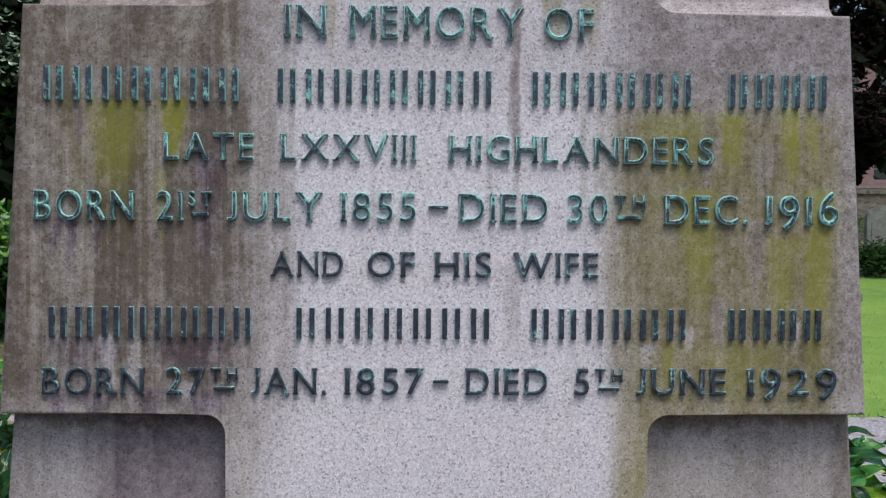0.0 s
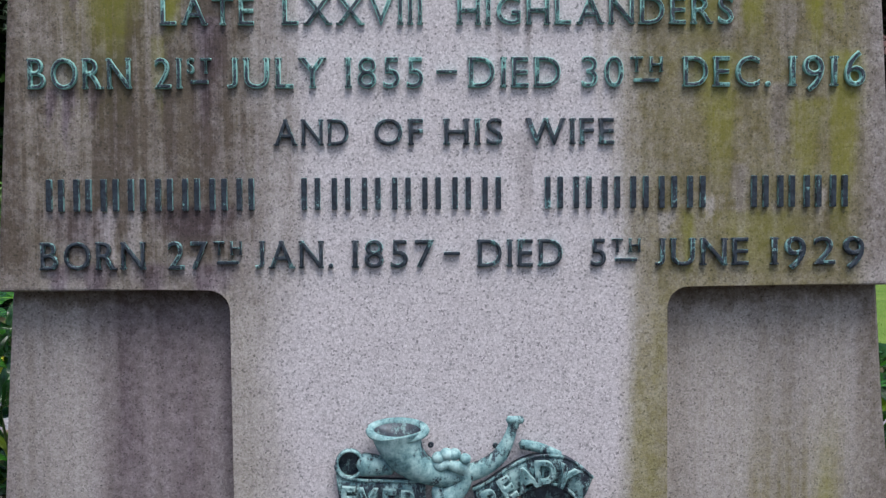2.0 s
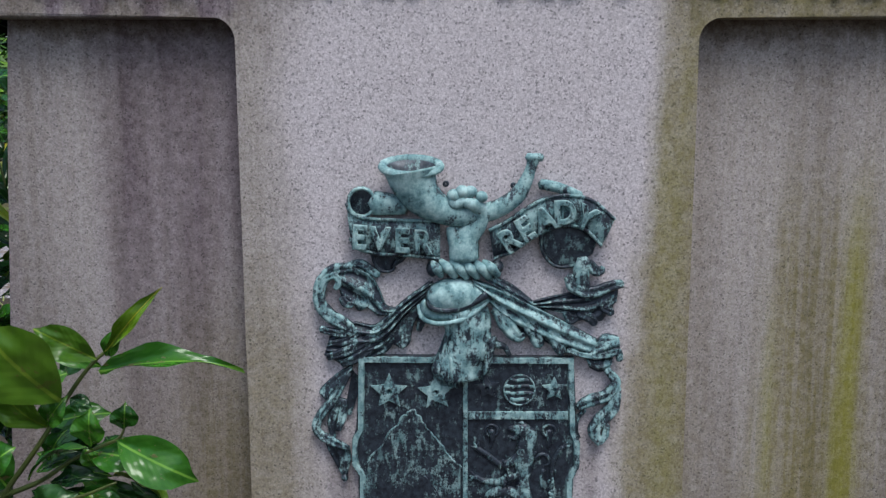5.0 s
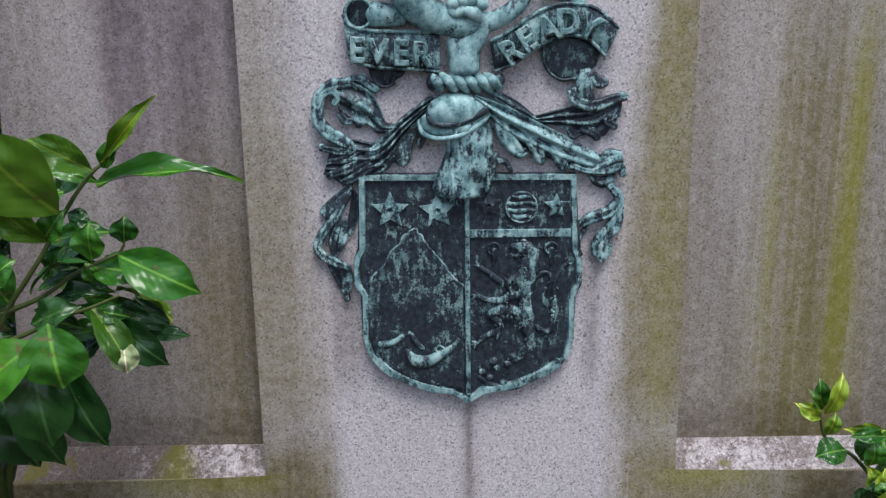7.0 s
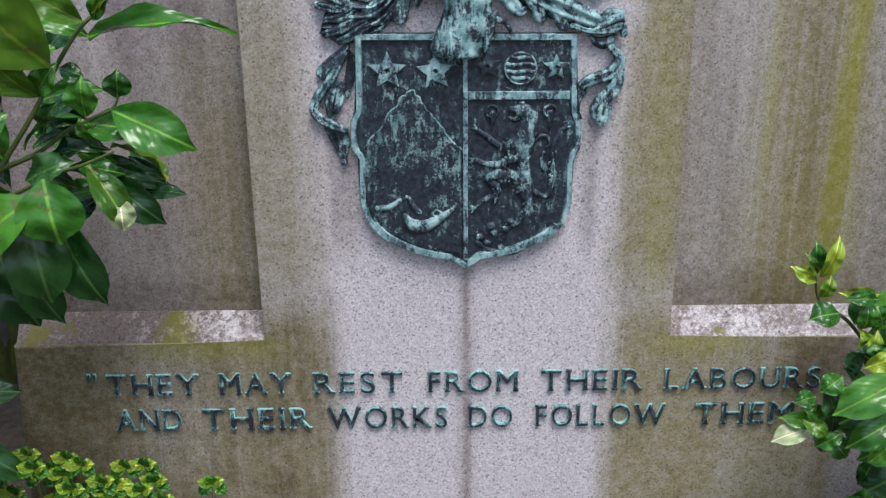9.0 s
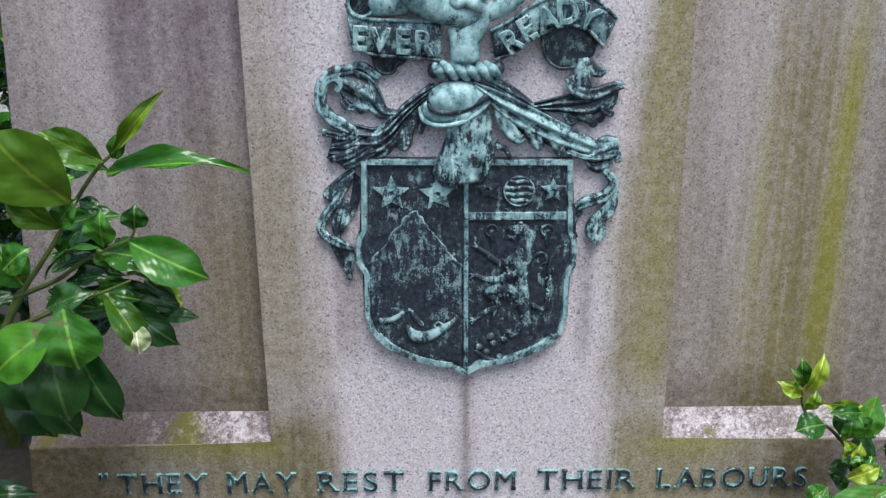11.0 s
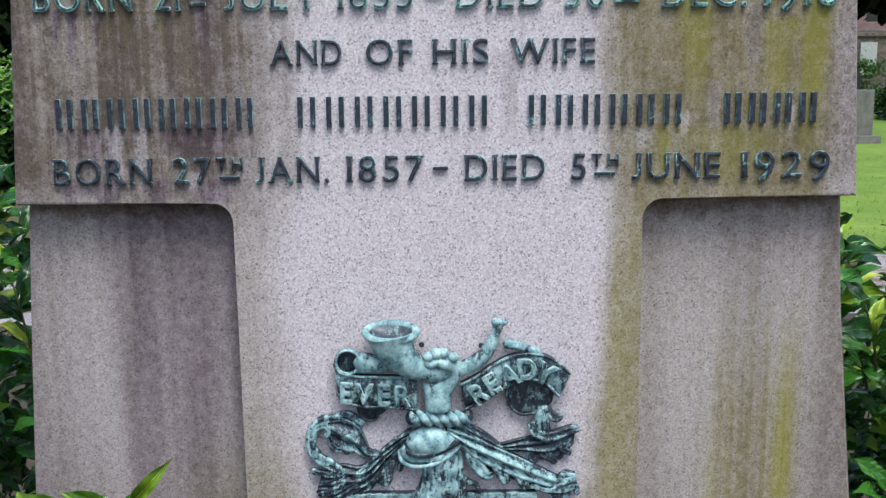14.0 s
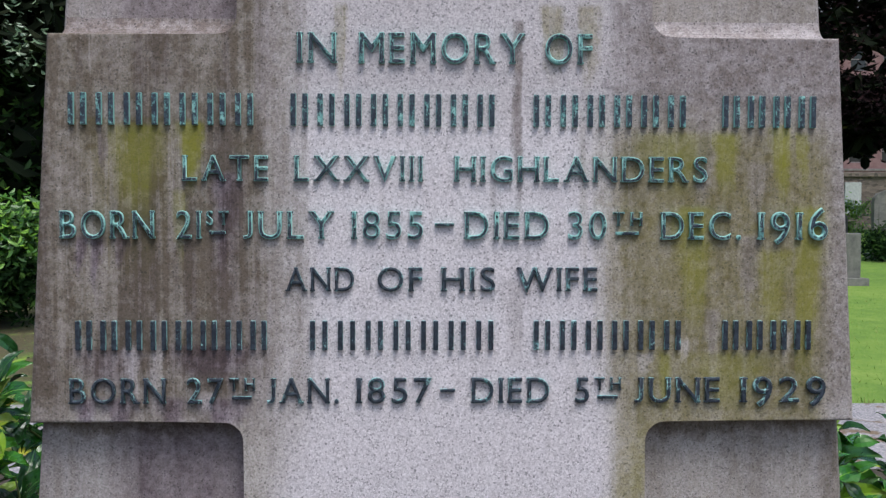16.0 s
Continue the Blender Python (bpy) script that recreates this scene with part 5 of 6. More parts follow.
def laurel_in_front():
    """The laurel that leans across the stone's panel."""
    plant = empty("laurel_bush", (-0.72, 1.10, 0.0), "glossy green cherry laurel bush with blemished leaves, leaning across the gravestone", "bush", "laurels round the grave")
    y0 = 1.14
    P = lambda q, dy=0.0: (q[0], y0 + dy, q[1])
    trunk = [(-0.514, 0.720), (-0.479, 0.779)]
    add_twig(plant, [(-0.72, 1.10, 0.0), (-0.70, 1.11, 0.30), P(trunk[0]), P(trunk[1])], [0.008, 0.006, 0.0044, 0.0034])
    add_twig(plant, [P(q) for q in [(-0.514, 0.720), (-0.479, 0.779), (-0.461, 0.803), (-0.433, 0.842), (-0.402, 0.891), (-0.376, 0.924), (-0.356, 0.941), (-0.339, 0.958)]], [0.0040, 0.0034, 0.0031, 0.0028, 0.0026, 0.0023, 0.0020, 0.0015], "stem")
    add_twig(plant, [P(q) for q in [(-0.494, 0.766), (-0.441, 0.788), (-0.406, 0.812), (-0.370, 0.829), (-0.351, 0.838), (-0.342, 0.857)]], [0.0034, 0.0028, 0.0025, 0.0022, 0.0018, 0.001])
    add_twig(plant, [P(q, -0.02) for q in [(-0.499, 0.733), (-0.445, 0.756), (-0.421, 0.769), (-0.386, 0.779), (-0.350, 0.794)]], [0.0034, 0.0028, 0.0026, 0.002, 0.0014])
    front = (0, -0.84, 0.54)
    flat = (0, -0.35, 0.95)
    for a, b, w, kind, mat, roll, dy, up in (
            (*[(-0.406, 0.887), (-0.482, 0.972)], 0.108, 0, LAUREL_OLIVE, 0, -0.02, (0, -1.0, -0.1)),
            (*[(-0.430, 0.851), (-0.477, 0.907)], 0.050, 1, LAUREL_OLIVE, 10, 0.0, (0, -0.8, -0.4)),
            (*[(-0.368, 0.931), (-0.429, 0.969)], 0.042, 2, LAUREL_OLIVE, -10, -0.01, front),
            (*[(-0.356, 0.941), (-0.293, 1.012)], 0.021, 2, LAUREL_YOUNG, 20, -0.01, front),
            (*[(-0.360, 0.932), (-0.338, 0.967)], 0.024, 1, LAUREL, 20, 0.0, front),
            (*[(-0.369, 0.913), (-0.209, 0.926)], 0.036, 3, LAUREL, -20, 0.0, front),
            (*[(-0.351, 0.838), (-0.259, 0.797)], 0.062, 1, LAUREL, 10, -0.01, front)):
        add_leaf(plant, P(a, dy), P(b, dy - 0.015), w, kind, mat, roll, up)
    for a, b, w, kind, mat, roll, dy, up in (
            (*[(-0.390, 0.818), (-0.325, 0.811)], 0.052, 0, LAUREL, -15, 0.01, front),
            (*[(-0.377, 0.828), (-0.448, 0.802)], 0.032, 1, LAUREL, 25, -0.01, flat),
            (*[(-0.382, 0.829), (-0.379, 0.874)], 0.044, 2, LAUREL, 0, 0.0, front),
            (*[(-0.345, 0.849), (-0.339, 0.882)], 0.036, 2, LAUREL, 25, 0.0, front),
            (*[(-0.408, 0.880), (-0.379, 0.874)], 0.024, 0, LAUREL_DARK, 10, 0.01, front),
            (*[(-0.440, 0.803), (-0.416, 0.843)], 0.032, 2, LAUREL, 0, 0.02, front),
            (*[(-0.433, 0.852), (-0.404, 0.889)], 0.034, 2, LAUREL, 20, 0.0, front)):
        add_leaf(plant, P(a, dy), P(b, dy - 0.012), w, kind, mat, roll, up)
    for a, b, w, kind, mat, roll, dy, up in (
            (*[(-0.359, 0.796), (-0.295, 0.763)], 0.040, 2, LAUREL_YOUNG, -30, 0.0, flat),
            (*[(-0.419, 0.773), (-0.408, 0.700)], 0.088, 0, LAUREL, 0, -0.05, front),
            (*[(-0.433, 0.751), (-0.508, 0.693)], 0.078, 0, LAUREL, 5, -0.05, front),
            (*[(-0.386, 0.778), (-0.345, 0.706)], 0.042, 1, LAUREL_OLIVE, -20, -0.01, front),
            (*[(-0.351, 0.742), (-0.347, 0.705)], 0.038, 2, LAUREL_PALE, -10, -0.018, front),
            (*[(-0.378, 0.765), (-0.307, 0.702)], 0.046, 1, LAUREL_DARK, 10, 0.01, front),
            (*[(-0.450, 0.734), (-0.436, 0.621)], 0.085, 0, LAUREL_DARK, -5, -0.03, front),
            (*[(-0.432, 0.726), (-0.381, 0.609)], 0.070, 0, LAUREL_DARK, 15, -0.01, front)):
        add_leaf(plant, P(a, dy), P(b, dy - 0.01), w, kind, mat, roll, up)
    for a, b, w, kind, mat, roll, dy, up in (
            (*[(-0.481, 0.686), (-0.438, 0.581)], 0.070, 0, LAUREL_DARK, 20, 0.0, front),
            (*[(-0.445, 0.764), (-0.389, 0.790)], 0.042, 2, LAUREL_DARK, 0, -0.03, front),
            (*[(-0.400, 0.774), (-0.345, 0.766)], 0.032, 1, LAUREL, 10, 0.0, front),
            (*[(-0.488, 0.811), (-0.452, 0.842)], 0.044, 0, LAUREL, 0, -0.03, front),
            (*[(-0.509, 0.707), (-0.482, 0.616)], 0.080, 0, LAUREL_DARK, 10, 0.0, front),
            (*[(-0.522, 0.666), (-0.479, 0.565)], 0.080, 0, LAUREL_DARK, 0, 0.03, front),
            (*[(-0.479, 0.779), (-0.507, 0.837)], 0.060, 0, LAUREL, 0, 0.0, front)):
        add_leaf(plant, P(a, dy), P(b, dy - 0.01), w, kind, mat, roll, up)
    # smaller leaves crowding the lower twigs
    rng = random.Random(12)
    for q in [(-0.460, 0.785), (-0.436, 0.779), (-0.410, 0.783), (-0.386, 0.775), (-0.447, 0.746), (-0.408, 0.752), (-0.362, 0.768), (-0.359, 0.742), (-0.452, 0.798), (-0.470, 0.759), (-0.334, 0.738), (-0.383, 0.801), (-0.421, 0.798), (-0.468, 0.726)]:
        for _ in range(1):
            w = rng.uniform(-0.6, 2.4)
            a = P(q, rng.uniform(0.0, 0.05))
            ln = rng.uniform(0.045, 0.075)
            add_leaf(plant, a, (a[0] + ln * math.cos(w), a[1] - 0.01, a[2] + ln * math.sin(w) * 0.7 - 0.012), ln * 0.42, rng.choice((0, 1, 2)), rng.choice((LAUREL, LAUREL, LAUREL_DARK)), rng.uniform(-25, 25), front)
    for q in [(-0.459, 0.873), (-0.452, 0.836), (-0.436, 0.822), (-0.470, 0.798), (-0.425, 0.765), (-0.390, 0.797), (-0.365, 0.797), (-0.450, 0.719), (-0.417, 0.732), (-0.379, 0.732), (-0.444, 0.933), (-0.438, 0.891), (-0.489, 0.713), (-0.462, 0.686), (-0.348, 0.778), (-0.399, 0.817), (-0.331, 0.764), (-0.435, 0.692)]:
        for _ in range(1):
            w = rng.uniform(-1.0, 2.6)
            a = P(q, rng.uniform(0.02, 0.07))
            ln = rng.uniform(0.06, 0.095)
            add_leaf(plant, a, (a[0] + ln * math.cos(w), a[1] + 0.005, a[2] + ln * math.sin(w) * 0.6 - 0.02), ln * 0.44, rng.choice((0, 1, 2)), rng.choice((LAUREL, LAUREL_DARK, LAUREL_DARK)), rng.uniform(-25, 25), front)
    # the leafy mass beyond, down to the ground: mostly unseen, added to darken the stone
    rng = random.Random(11)
    heap = Heap()
    for k in range(34):
        z = rng.uniform(0.06, 0.80)
        x = rng.uniform(-1.05, -0.62) - 0.05 * abs(z - 0.5)
        add_to = (x, rng.uniform(0.90, 1.18), z)
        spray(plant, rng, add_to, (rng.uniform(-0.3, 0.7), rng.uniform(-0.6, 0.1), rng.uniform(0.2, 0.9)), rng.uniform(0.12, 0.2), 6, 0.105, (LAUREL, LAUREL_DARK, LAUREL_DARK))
    # Unseen sprays to the left, added to keep skylight off the stone.
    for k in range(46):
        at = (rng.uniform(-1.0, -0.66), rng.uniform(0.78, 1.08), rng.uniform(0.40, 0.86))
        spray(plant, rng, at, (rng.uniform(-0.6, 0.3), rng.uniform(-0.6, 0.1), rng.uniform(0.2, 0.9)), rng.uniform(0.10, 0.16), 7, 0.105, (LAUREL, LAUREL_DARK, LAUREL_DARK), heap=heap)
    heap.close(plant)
    # Dark leaves, mostly unseen, added to deepen the shade low in the bush.
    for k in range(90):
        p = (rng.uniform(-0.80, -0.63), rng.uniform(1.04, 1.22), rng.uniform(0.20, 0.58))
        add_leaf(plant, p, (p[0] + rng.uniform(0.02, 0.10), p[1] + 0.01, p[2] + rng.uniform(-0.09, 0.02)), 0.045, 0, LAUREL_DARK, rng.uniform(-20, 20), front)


def laurel_by_corner():
    """The young laurel at the foot of the other panel."""
    plant = empty("laurel_seedling", (0.70, 1.16, 0.0), "young bright green laurel shoots beside the gravestone's foot", "bush", "laurels round the grave")
    y0 = 1.19
    P = lambda q, dy=0.0: (q[0], y0 + dy, q[1])
    add_twig(plant, [(0.70, 1.16, 0.0), (0.68, 1.18, 0.20)] + [P(q) for q in [(0.584, 0.454), (0.544, 0.514), (0.524, 0.539), (0.507, 0.555), (0.484, 0.567), (0.472, 0.585), (0.467, 0.609)]], [0.005, 0.0042, 0.0034, 0.003, 0.0026, 0.0023, 0.0021, 0.0019, 0.0016])
    add_twig(plant, [P(q, -0.04) for q in [(0.593, 0.438), (0.534, 0.451), (0.492, 0.445), (0.465, 0.433), (0.451, 0.430)]], [0.005, 0.004, 0.003, 0.003, 0.002])
    front = (0, -0.84, 0.54)
    for a, b, w, kind, mat, roll, dy, up in (
            (*[(0.468, 0.611), (0.483, 0.669)], 0.026, 1, LAUREL_YOUNG, 10, -0.01, front),
            (*[(0.465, 0.613), (0.459, 0.659)], 0.024, 2, LAUREL, 0, 0.0, front),
            (*[(0.464, 0.611), (0.446, 0.646)], 0.014, 1, LAUREL_OLIVE, 0, -0.005, front),
            (*[(0.464, 0.606), (0.429, 0.630)], 0.024, 2, LAUREL_YOUNG, -10, -0.01, front),
            (*[(0.472, 0.585), (0.479, 0.618)], 0.024, 1, LAUREL_YOUNG, 10, -0.01, front),
            (*[(0.500, 0.564), (0.459, 0.560)], 0.044, 2, LAUREL, 0, -0.01, (0, -0.6, 0.8)),
            (*[(0.548, 0.585), (0.497, 0.590)], 0.024, 2, LAUREL_YOUNG, -20, 0.0, front),
            (*[(0.537, 0.586), (0.520, 0.547)], 0.036, 0, LAUREL, 15, 0.0, front)):
        add_leaf(plant, P(a, dy), P(b, dy - 0.008), w, kind, mat, roll, up)
    for a, b, w, kind, mat, roll, dy, up in (
            (*[(0.528, 0.542), (0.554, 0.494)], 0.030, 2, LAUREL_YOUNG, 0, -0.01, front),
            (*[(0.571, 0.593), (0.551, 0.533)], 0.050, 0, LAUREL, 0, 0.01, front),
            (*[(0.595, 0.486), (0.497, 0.436)], 0.062, 0, LAUREL, 5, -0.05, front),
            (*[(0.508, 0.477), (0.474, 0.475)], 0.034, 2, LAUREL, 0, -0.04, front),
            (*[(0.497, 0.465), (0.498, 0.410)], 0.046, 0, LAUREL_DARK, 0, -0.03, front),
            (*[(0.482, 0.438), (0.450, 0.457)], 0.030, 2, LAUREL, 0, -0.05, front),
            (*[(0.465, 0.433), (0.411, 0.419)], 0.034, 0, LAUREL_PALE, 20, -0.06, front),
            (*[(0.468, 0.433), (0.422, 0.446)], 0.026, 1, LAUREL, 0, -0.05, front)):
        add_leaf(plant, P(a, dy), P(b, dy - 0.008), w, kind, mat, roll, up)
    for a, b, w, kind, mat, roll, dy, up in (
            (*[(0.467, 0.425), (0.485, 0.395)], 0.022, 2, LAUREL_OLIVE, 0, -0.05, front),
            (*[(0.488, 0.415), (0.519, 0.379)], 0.034, 0, LAUREL, 10, -0.04, front),
            (*[(0.596, 0.421), (0.527, 0.383)], 0.052, 1, LAUREL, 0, -0.05, front),
            (*[(0.543, 0.494), (0.514, 0.494)], 0.030, 0, LAUREL_DARK, 0, 0.0, front),
            (*[(0.618, 0.371), (0.550, 0.330)], 0.070, 0, LAUREL_DARK, 0, -0.04, front),
            (*[(0.572, 0.533), (0.560, 0.470)], 0.05, 0, LAUREL_DARK, 0, 0.03, front)):
        add_leaf(plant, P(a, dy), P(b, dy - 0.008), w, kind, mat, roll, up)
    for a, b, w, kind, mat, y in (
            ((0.565, 0.510), (0.476, 0.463), 0.056, 0, LAUREL, 1.115),
            ((0.570, 0.455), (0.500, 0.414), 0.046, 1, LAUREL, 1.12),
            ((0.492, 0.503), (0.464, 0.486), 0.034, 2, LAUREL, 1.13),
            ((0.474, 0.490), (0.491, 0.444), 0.036, 2, LAUREL_DARK, 1.135),
            ((0.462, 0.476), (0.433, 0.472), 0.026, 2, LAUREL, 1.13),
            ((0.541, 0.586), (0.495, 0.590), 0.024, 2, LAUREL, 1.17),
            ((0.529, 0.541), (0.529, 0.580), 0.036, 1, LAUREL, 1.18),
            ((0.560, 0.540), (0.545, 0.572), 0.036, 0, LAUREL, 1.19),
            ((0.527, 0.517), (0.534, 0.556), 0.022, 2, LAUREL_YOUNG, 1.155),
            ((0.520, 0.508), (0.556, 0.530), 0.030, 2, LAUREL_YOUNG, 1.14),
            ((0.540, 0.505), (0.548, 0.540), 0.026, 1, LAUREL, 1.15),
            ((0.466, 0.411), (0.493, 0.436), 0.026, 2, LAUREL, 1.12),
            ((0.445, 0.450), (0.476, 0.434), 0.026, 2, LAUREL_OLIVE, 1.12),
            ((0.524, 0.400), (0.548, 0.436), 0.030, 0, LAUREL, 1.10)):
        add_leaf(plant, (a[0], y, a[1]), (b[0], y - 0.008, b[1]), w, kind, mat, 8, front)
    rng = random.Random(41)
    for k in range(26):
        p = (rng.uniform(0.525, 0.60), rng.uniform(1.15, 1.20), rng.uniform(0.40, 0.565))
        ln = rng.uniform(0.03, 0.055)
        add_leaf(plant, p, (p[0] + ln * rng.uniform(-0.9, 0.5), p[1] - 0.01, p[2] + ln * rng.uniform(-0.5, 0.8)), ln * 0.55, rng.choice((0, 1, 2)), rng.choice((LAUREL, LAUREL, LAUREL_DARK, LAUREL_YOUNG)), rng.uniform(-25, 25), front)
    # Dark leaves stand for both foliage and shade behind the shoots.
    rng = random.Random(15)
    for k in range(34):
        p = (rng.uniform(0.565, 0.70), rng.uniform(1.20, 1.25), rng.uniform(0.20, 0.46))
        add_leaf(plant, p, (p[0] + rng.uniform(-0.06, 0.05), p[1] - 0.01, p[2] + rng.uniform(-0.07, 0.04)), 0.038, rng.choice((0, 1, 2)), rng.choice((LAUREL_DARK, LAUREL_DARK, LAUREL)), rng.uniform(-20, 20), front)
    rng = random.Random(25)
    for k in range(30):
        p = (rng.uniform(0.555, 0.64), rng.uniform(1.15, 1.21), rng.uniform(0.22, 0.42))
        ln = rng.uniform(0.035, 0.065)
        add_leaf(plant, p, (p[0] + ln * rng.uniform(-0.9, 0.3), p[1] - 0.01, p[2] + ln * rng.uniform(-0.5, 0.8)), ln * 0.5, rng.choice((0, 1, 2)), rng.choice((LAUREL, LAUREL, LAUREL_DARK, LAUREL_OLIVE)), rng.uniform(-25, 25), front)
    for k in range(5):
        z = 0.22 + 0.05 * k
        add_twig(plant, [(0.70, 1.17, 0.10), (0.68, 1.17, z - 0.06), (0.60, 1.18, z)], [0.004, 0.003, 0.0015])
    rng = random.Random(5)
    for k in range(16):
        z = rng.uniform(0.06, 0.42)
        spray(plant, rng, (rng.uniform(0.70, 0.98), rng.uniform(0.95, 1.22), z), (rng.uniform(-0.5, 0.3), rng.uniform(-0.5, 0.1), rng.uniform(0.2, 0.8)), rng.uniform(0.10, 0.16), 6, 0.09, (LAUREL, LAUREL_DARK))


def laurel_behind(x0, x1, y0, y1, top, count, seed, label):
    plant = empty("laurel_bush", ((x0 + x1) / 2, (y0 + y1) / 2, 0.0), label, "bush", "laurels round the grave")
    rng = random.Random(seed)
    mid = Vector(plant.location)
    heap = Heap()
    for k in range(5):
        a = Vector((rng.uniform(x0, x1), rng.uniform(y0, y1), top * rng.uniform(0.6, 0.9)))
        add_twig(plant, [mid, mid.lerp(a, 0.5) + Vector((0, 0, 0.1)), a], [0.012, 0.009, 0.005])
    for k in range(count):
        z = top * rng.uniform(0.10, 1.0) ** 0.8
        p = (rng.uniform(x0, x1), rng.uniform(y0, y1), z)
        mats = (LAUREL, LAUREL, LAUREL, LAUREL_DARK, LAUREL_DARK, LAUREL_YOUNG) if z > 0.62 * top else (LAUREL, LAUREL_DARK)
        spray(plant, rng, p, (rng.uniform(-0.5, 0.5), rng.uniform(-0.8, 0.1), rng.uniform(0.2, 0.9)), rng.uniform(0.12, 0.2), 8, 0.10, mats, heap=heap if k >= 36 else None)
    heap.close(plant)


def ground_herb(x, y, size, seed):
    """A low herb with lobed leaves on thin stalks."""
    plant = empty("ground_herb", (x, y, 0.0), "small bright green herb with lobed leaves growing at the gravestone's foot", "herb", "herbs at the foot of the stone")
    rng = random.Random(seed)
    for k in range(9):
        w = rng.uniform(0, 6.28)
        p = Vector((x + 0.05 * math.cos(w), y + 0.02 * math.sin(w), size * rng.uniform(0.75, 1.05)))
        add_twig(plant, [(x, y, 0), ((x + p.x) / 2, (y + p.y) / 2, p.z * 0.6), p], [0.0016, 0.0013, 0.001], "stalk")
        for q in range(5):
            v = radians(-110 + 55 * q) + rng.uniform(-0.2, 0.2)
            d = Vector((math.sin(v), -0.35, math.cos(v) * 0.8)).normalized()
            add_leaf(plant, p, p + d * 0.024, 0.020, 0, LAUREL_YOUNG if q % 2 else LAUREL, 0, (0, -0.75, 0.65))


laurel_in_front()
laurel_by_corner()
laurel_behind(-1.35, -0.60, 1.68, 2.5, 1.16, 190, 21, "dense cherry laurel bush with bright upper leaves behind the gravestone")
laurel_behind(0.72, 1.50, 1.68, 2.5, 1.00, 180, 22, "dense cherry laurel bush with glossy dark leaves behind the gravestone")
for hx, hy, hs, hk in ((-0.560, 1.225, 0.312, 1), (-0.528, 1.225, 0.322, 2), (-0.482, 1.225, 0.300, 3), (-0.414, 1.225, 0.306, 4), (-0.338, 1.225, 0.290, 5)):
    ground_herb(hx, hy, hs, hk)

# ---- ground ----
def lawn_height(x, y):
    """Level round the grave, rising gently to the far lawn."""
    return 0.6 * min(1.0, max(0.0, (y - 9.0) / 11.0))


def build_ground():
    n = Net("earth_and_lawn")
    blade = n.noise(1.0, 4, 0.7, n.scaled(60, 20, 60))
    patch = n.noise(0.5, 4, 0.6)
    grass = n.ramp(n.add(n.mul(blade, 0.35), n.add(n.mul(patch, 0.35), n.mul(n.noise(2.2, 4, 0.7), 0.3))), (0.32, (0.045, 0.105, 0.010)), (0.5, (0.125, 0.215, 0.022)), (0.68, (0.27, 0.33, 0.07)))
    dry = n.ramp(n.noise(30, 4, 0.7), (0.3, (0.025, 0.035, 0.010)), (0.7, (0.12, 0.085, 0.04)))
    grass = n.mix(n.mul(n.step(n.x, -1.5, -2.5), n.step(n.noise(1.2, 4, 0.7), 0.30, 0.50)), grass, dry)
    soil = n.ramp(n.noise(40, 5, 0.7), (0.3, (0.02, 0.016, 0.011)), (0.7, (0.075, 0.055, 0.035)))
    mat = n.done(n.mix(n.step(n.add(n.y, n.mul(patch, 0.6)), 8.0, 8.25), soil, grass), 0.9, blade, 0.02)
    bm = bmesh.new()
    xs = [-900, -60, -20, -8, -3, -1, 0, 1, 3, 8, 20, 60, 900]
    ys = [-900, -40, -8, -2, 0, 1, 2, 4, 7, 8, 9, 10, 12, 14, 16, 18, 20, 30, 60, 900]
    grid = [[bm.verts.new((x, y, lawn_height(x, y))) for x in xs] for y in ys]
    for j in range(len(ys) - 1):
        for i in range(len(xs) - 1):
            bm.faces.new((grid[j][i], grid[j][i + 1], grid[j + 1][i + 1], grid[j + 1][i]))
    tagged(part("ground", bm, mat), "dark soil round the grave and mown green lawn beyond", "ground", kind="structure")
    # gravel path behind the grave
    n = Net("gravel")
    stones = n.cells(70)
    col = n.ramp(stones["Color"], (0.1, (0.14, 0.13, 0.15)), (0.5, (0.27, 0.25, 0.27)), (0.9, (0.42, 0.38, 0.38)))
    edge = n.mix(n.step(n.noise(3, 4, 0.7), 0.52, 0.62), col, (0.15, 0.10, 0.06))
    mat = n.done(edge, 0.9, stones["Distance"], 0.01)
    rng = random.Random(3)
    bm = bmesh.new()
    rows = []
    for i in range(61):
        x = -30 + i
        rows.append([bm.verts.new((x, y + rng.uniform(-0.06, 0.06), z)) for y, z in ((5.9, 0.004), (6.2, 0.02), (7.7, 0.02), (8.0, 0.004))])
    for a, b in zip(rows, rows[1:]):
        for j in range(3):
            bm.faces.new((a[j], b[j], b[j + 1], a[j + 1]))
    tagged(part("path", bm, mat), "grey gravel path with brown leaf litter along its edges", "path", kind="structure")
    # tufts of grass along the lawn's edge and over it
    n = Net("grass_blades")
    mat = n.done(n.ramp(n.island(), (0.0, (0.08, 0.16, 0.015)), (0.6, (0.16, 0.27, 0.03)), (1.0, (0.32, 0.34, 0.12))), 0.7)
    verts, faces = [], []
    for k in range(5000):
        x = rng.uniform(3.0, 9.0) if k % 3 else rng.uniform(-8.0, -2.0)
        y = 8.0 + 7.0 * rng.random() ** 2 if k % 4 else rng.uniform(5.5, 6.0)
        z = lawn_height(x, y)
        h, w = rng.uniform(0.015, 0.04) * (1.8 if y < 8.2 else 1), rng.uniform(0, 6.28)
        dx, dy = 0.006 * math.cos(w), 0.006 * math.sin(w)
        i = len(verts)
        verts += [(x - dx, y - dy, z), (x + dx, y + dy, z), (x + rng.uniform(-0.03, 0.03), y + rng.uniform(-0.03, 0.03), z + h)]
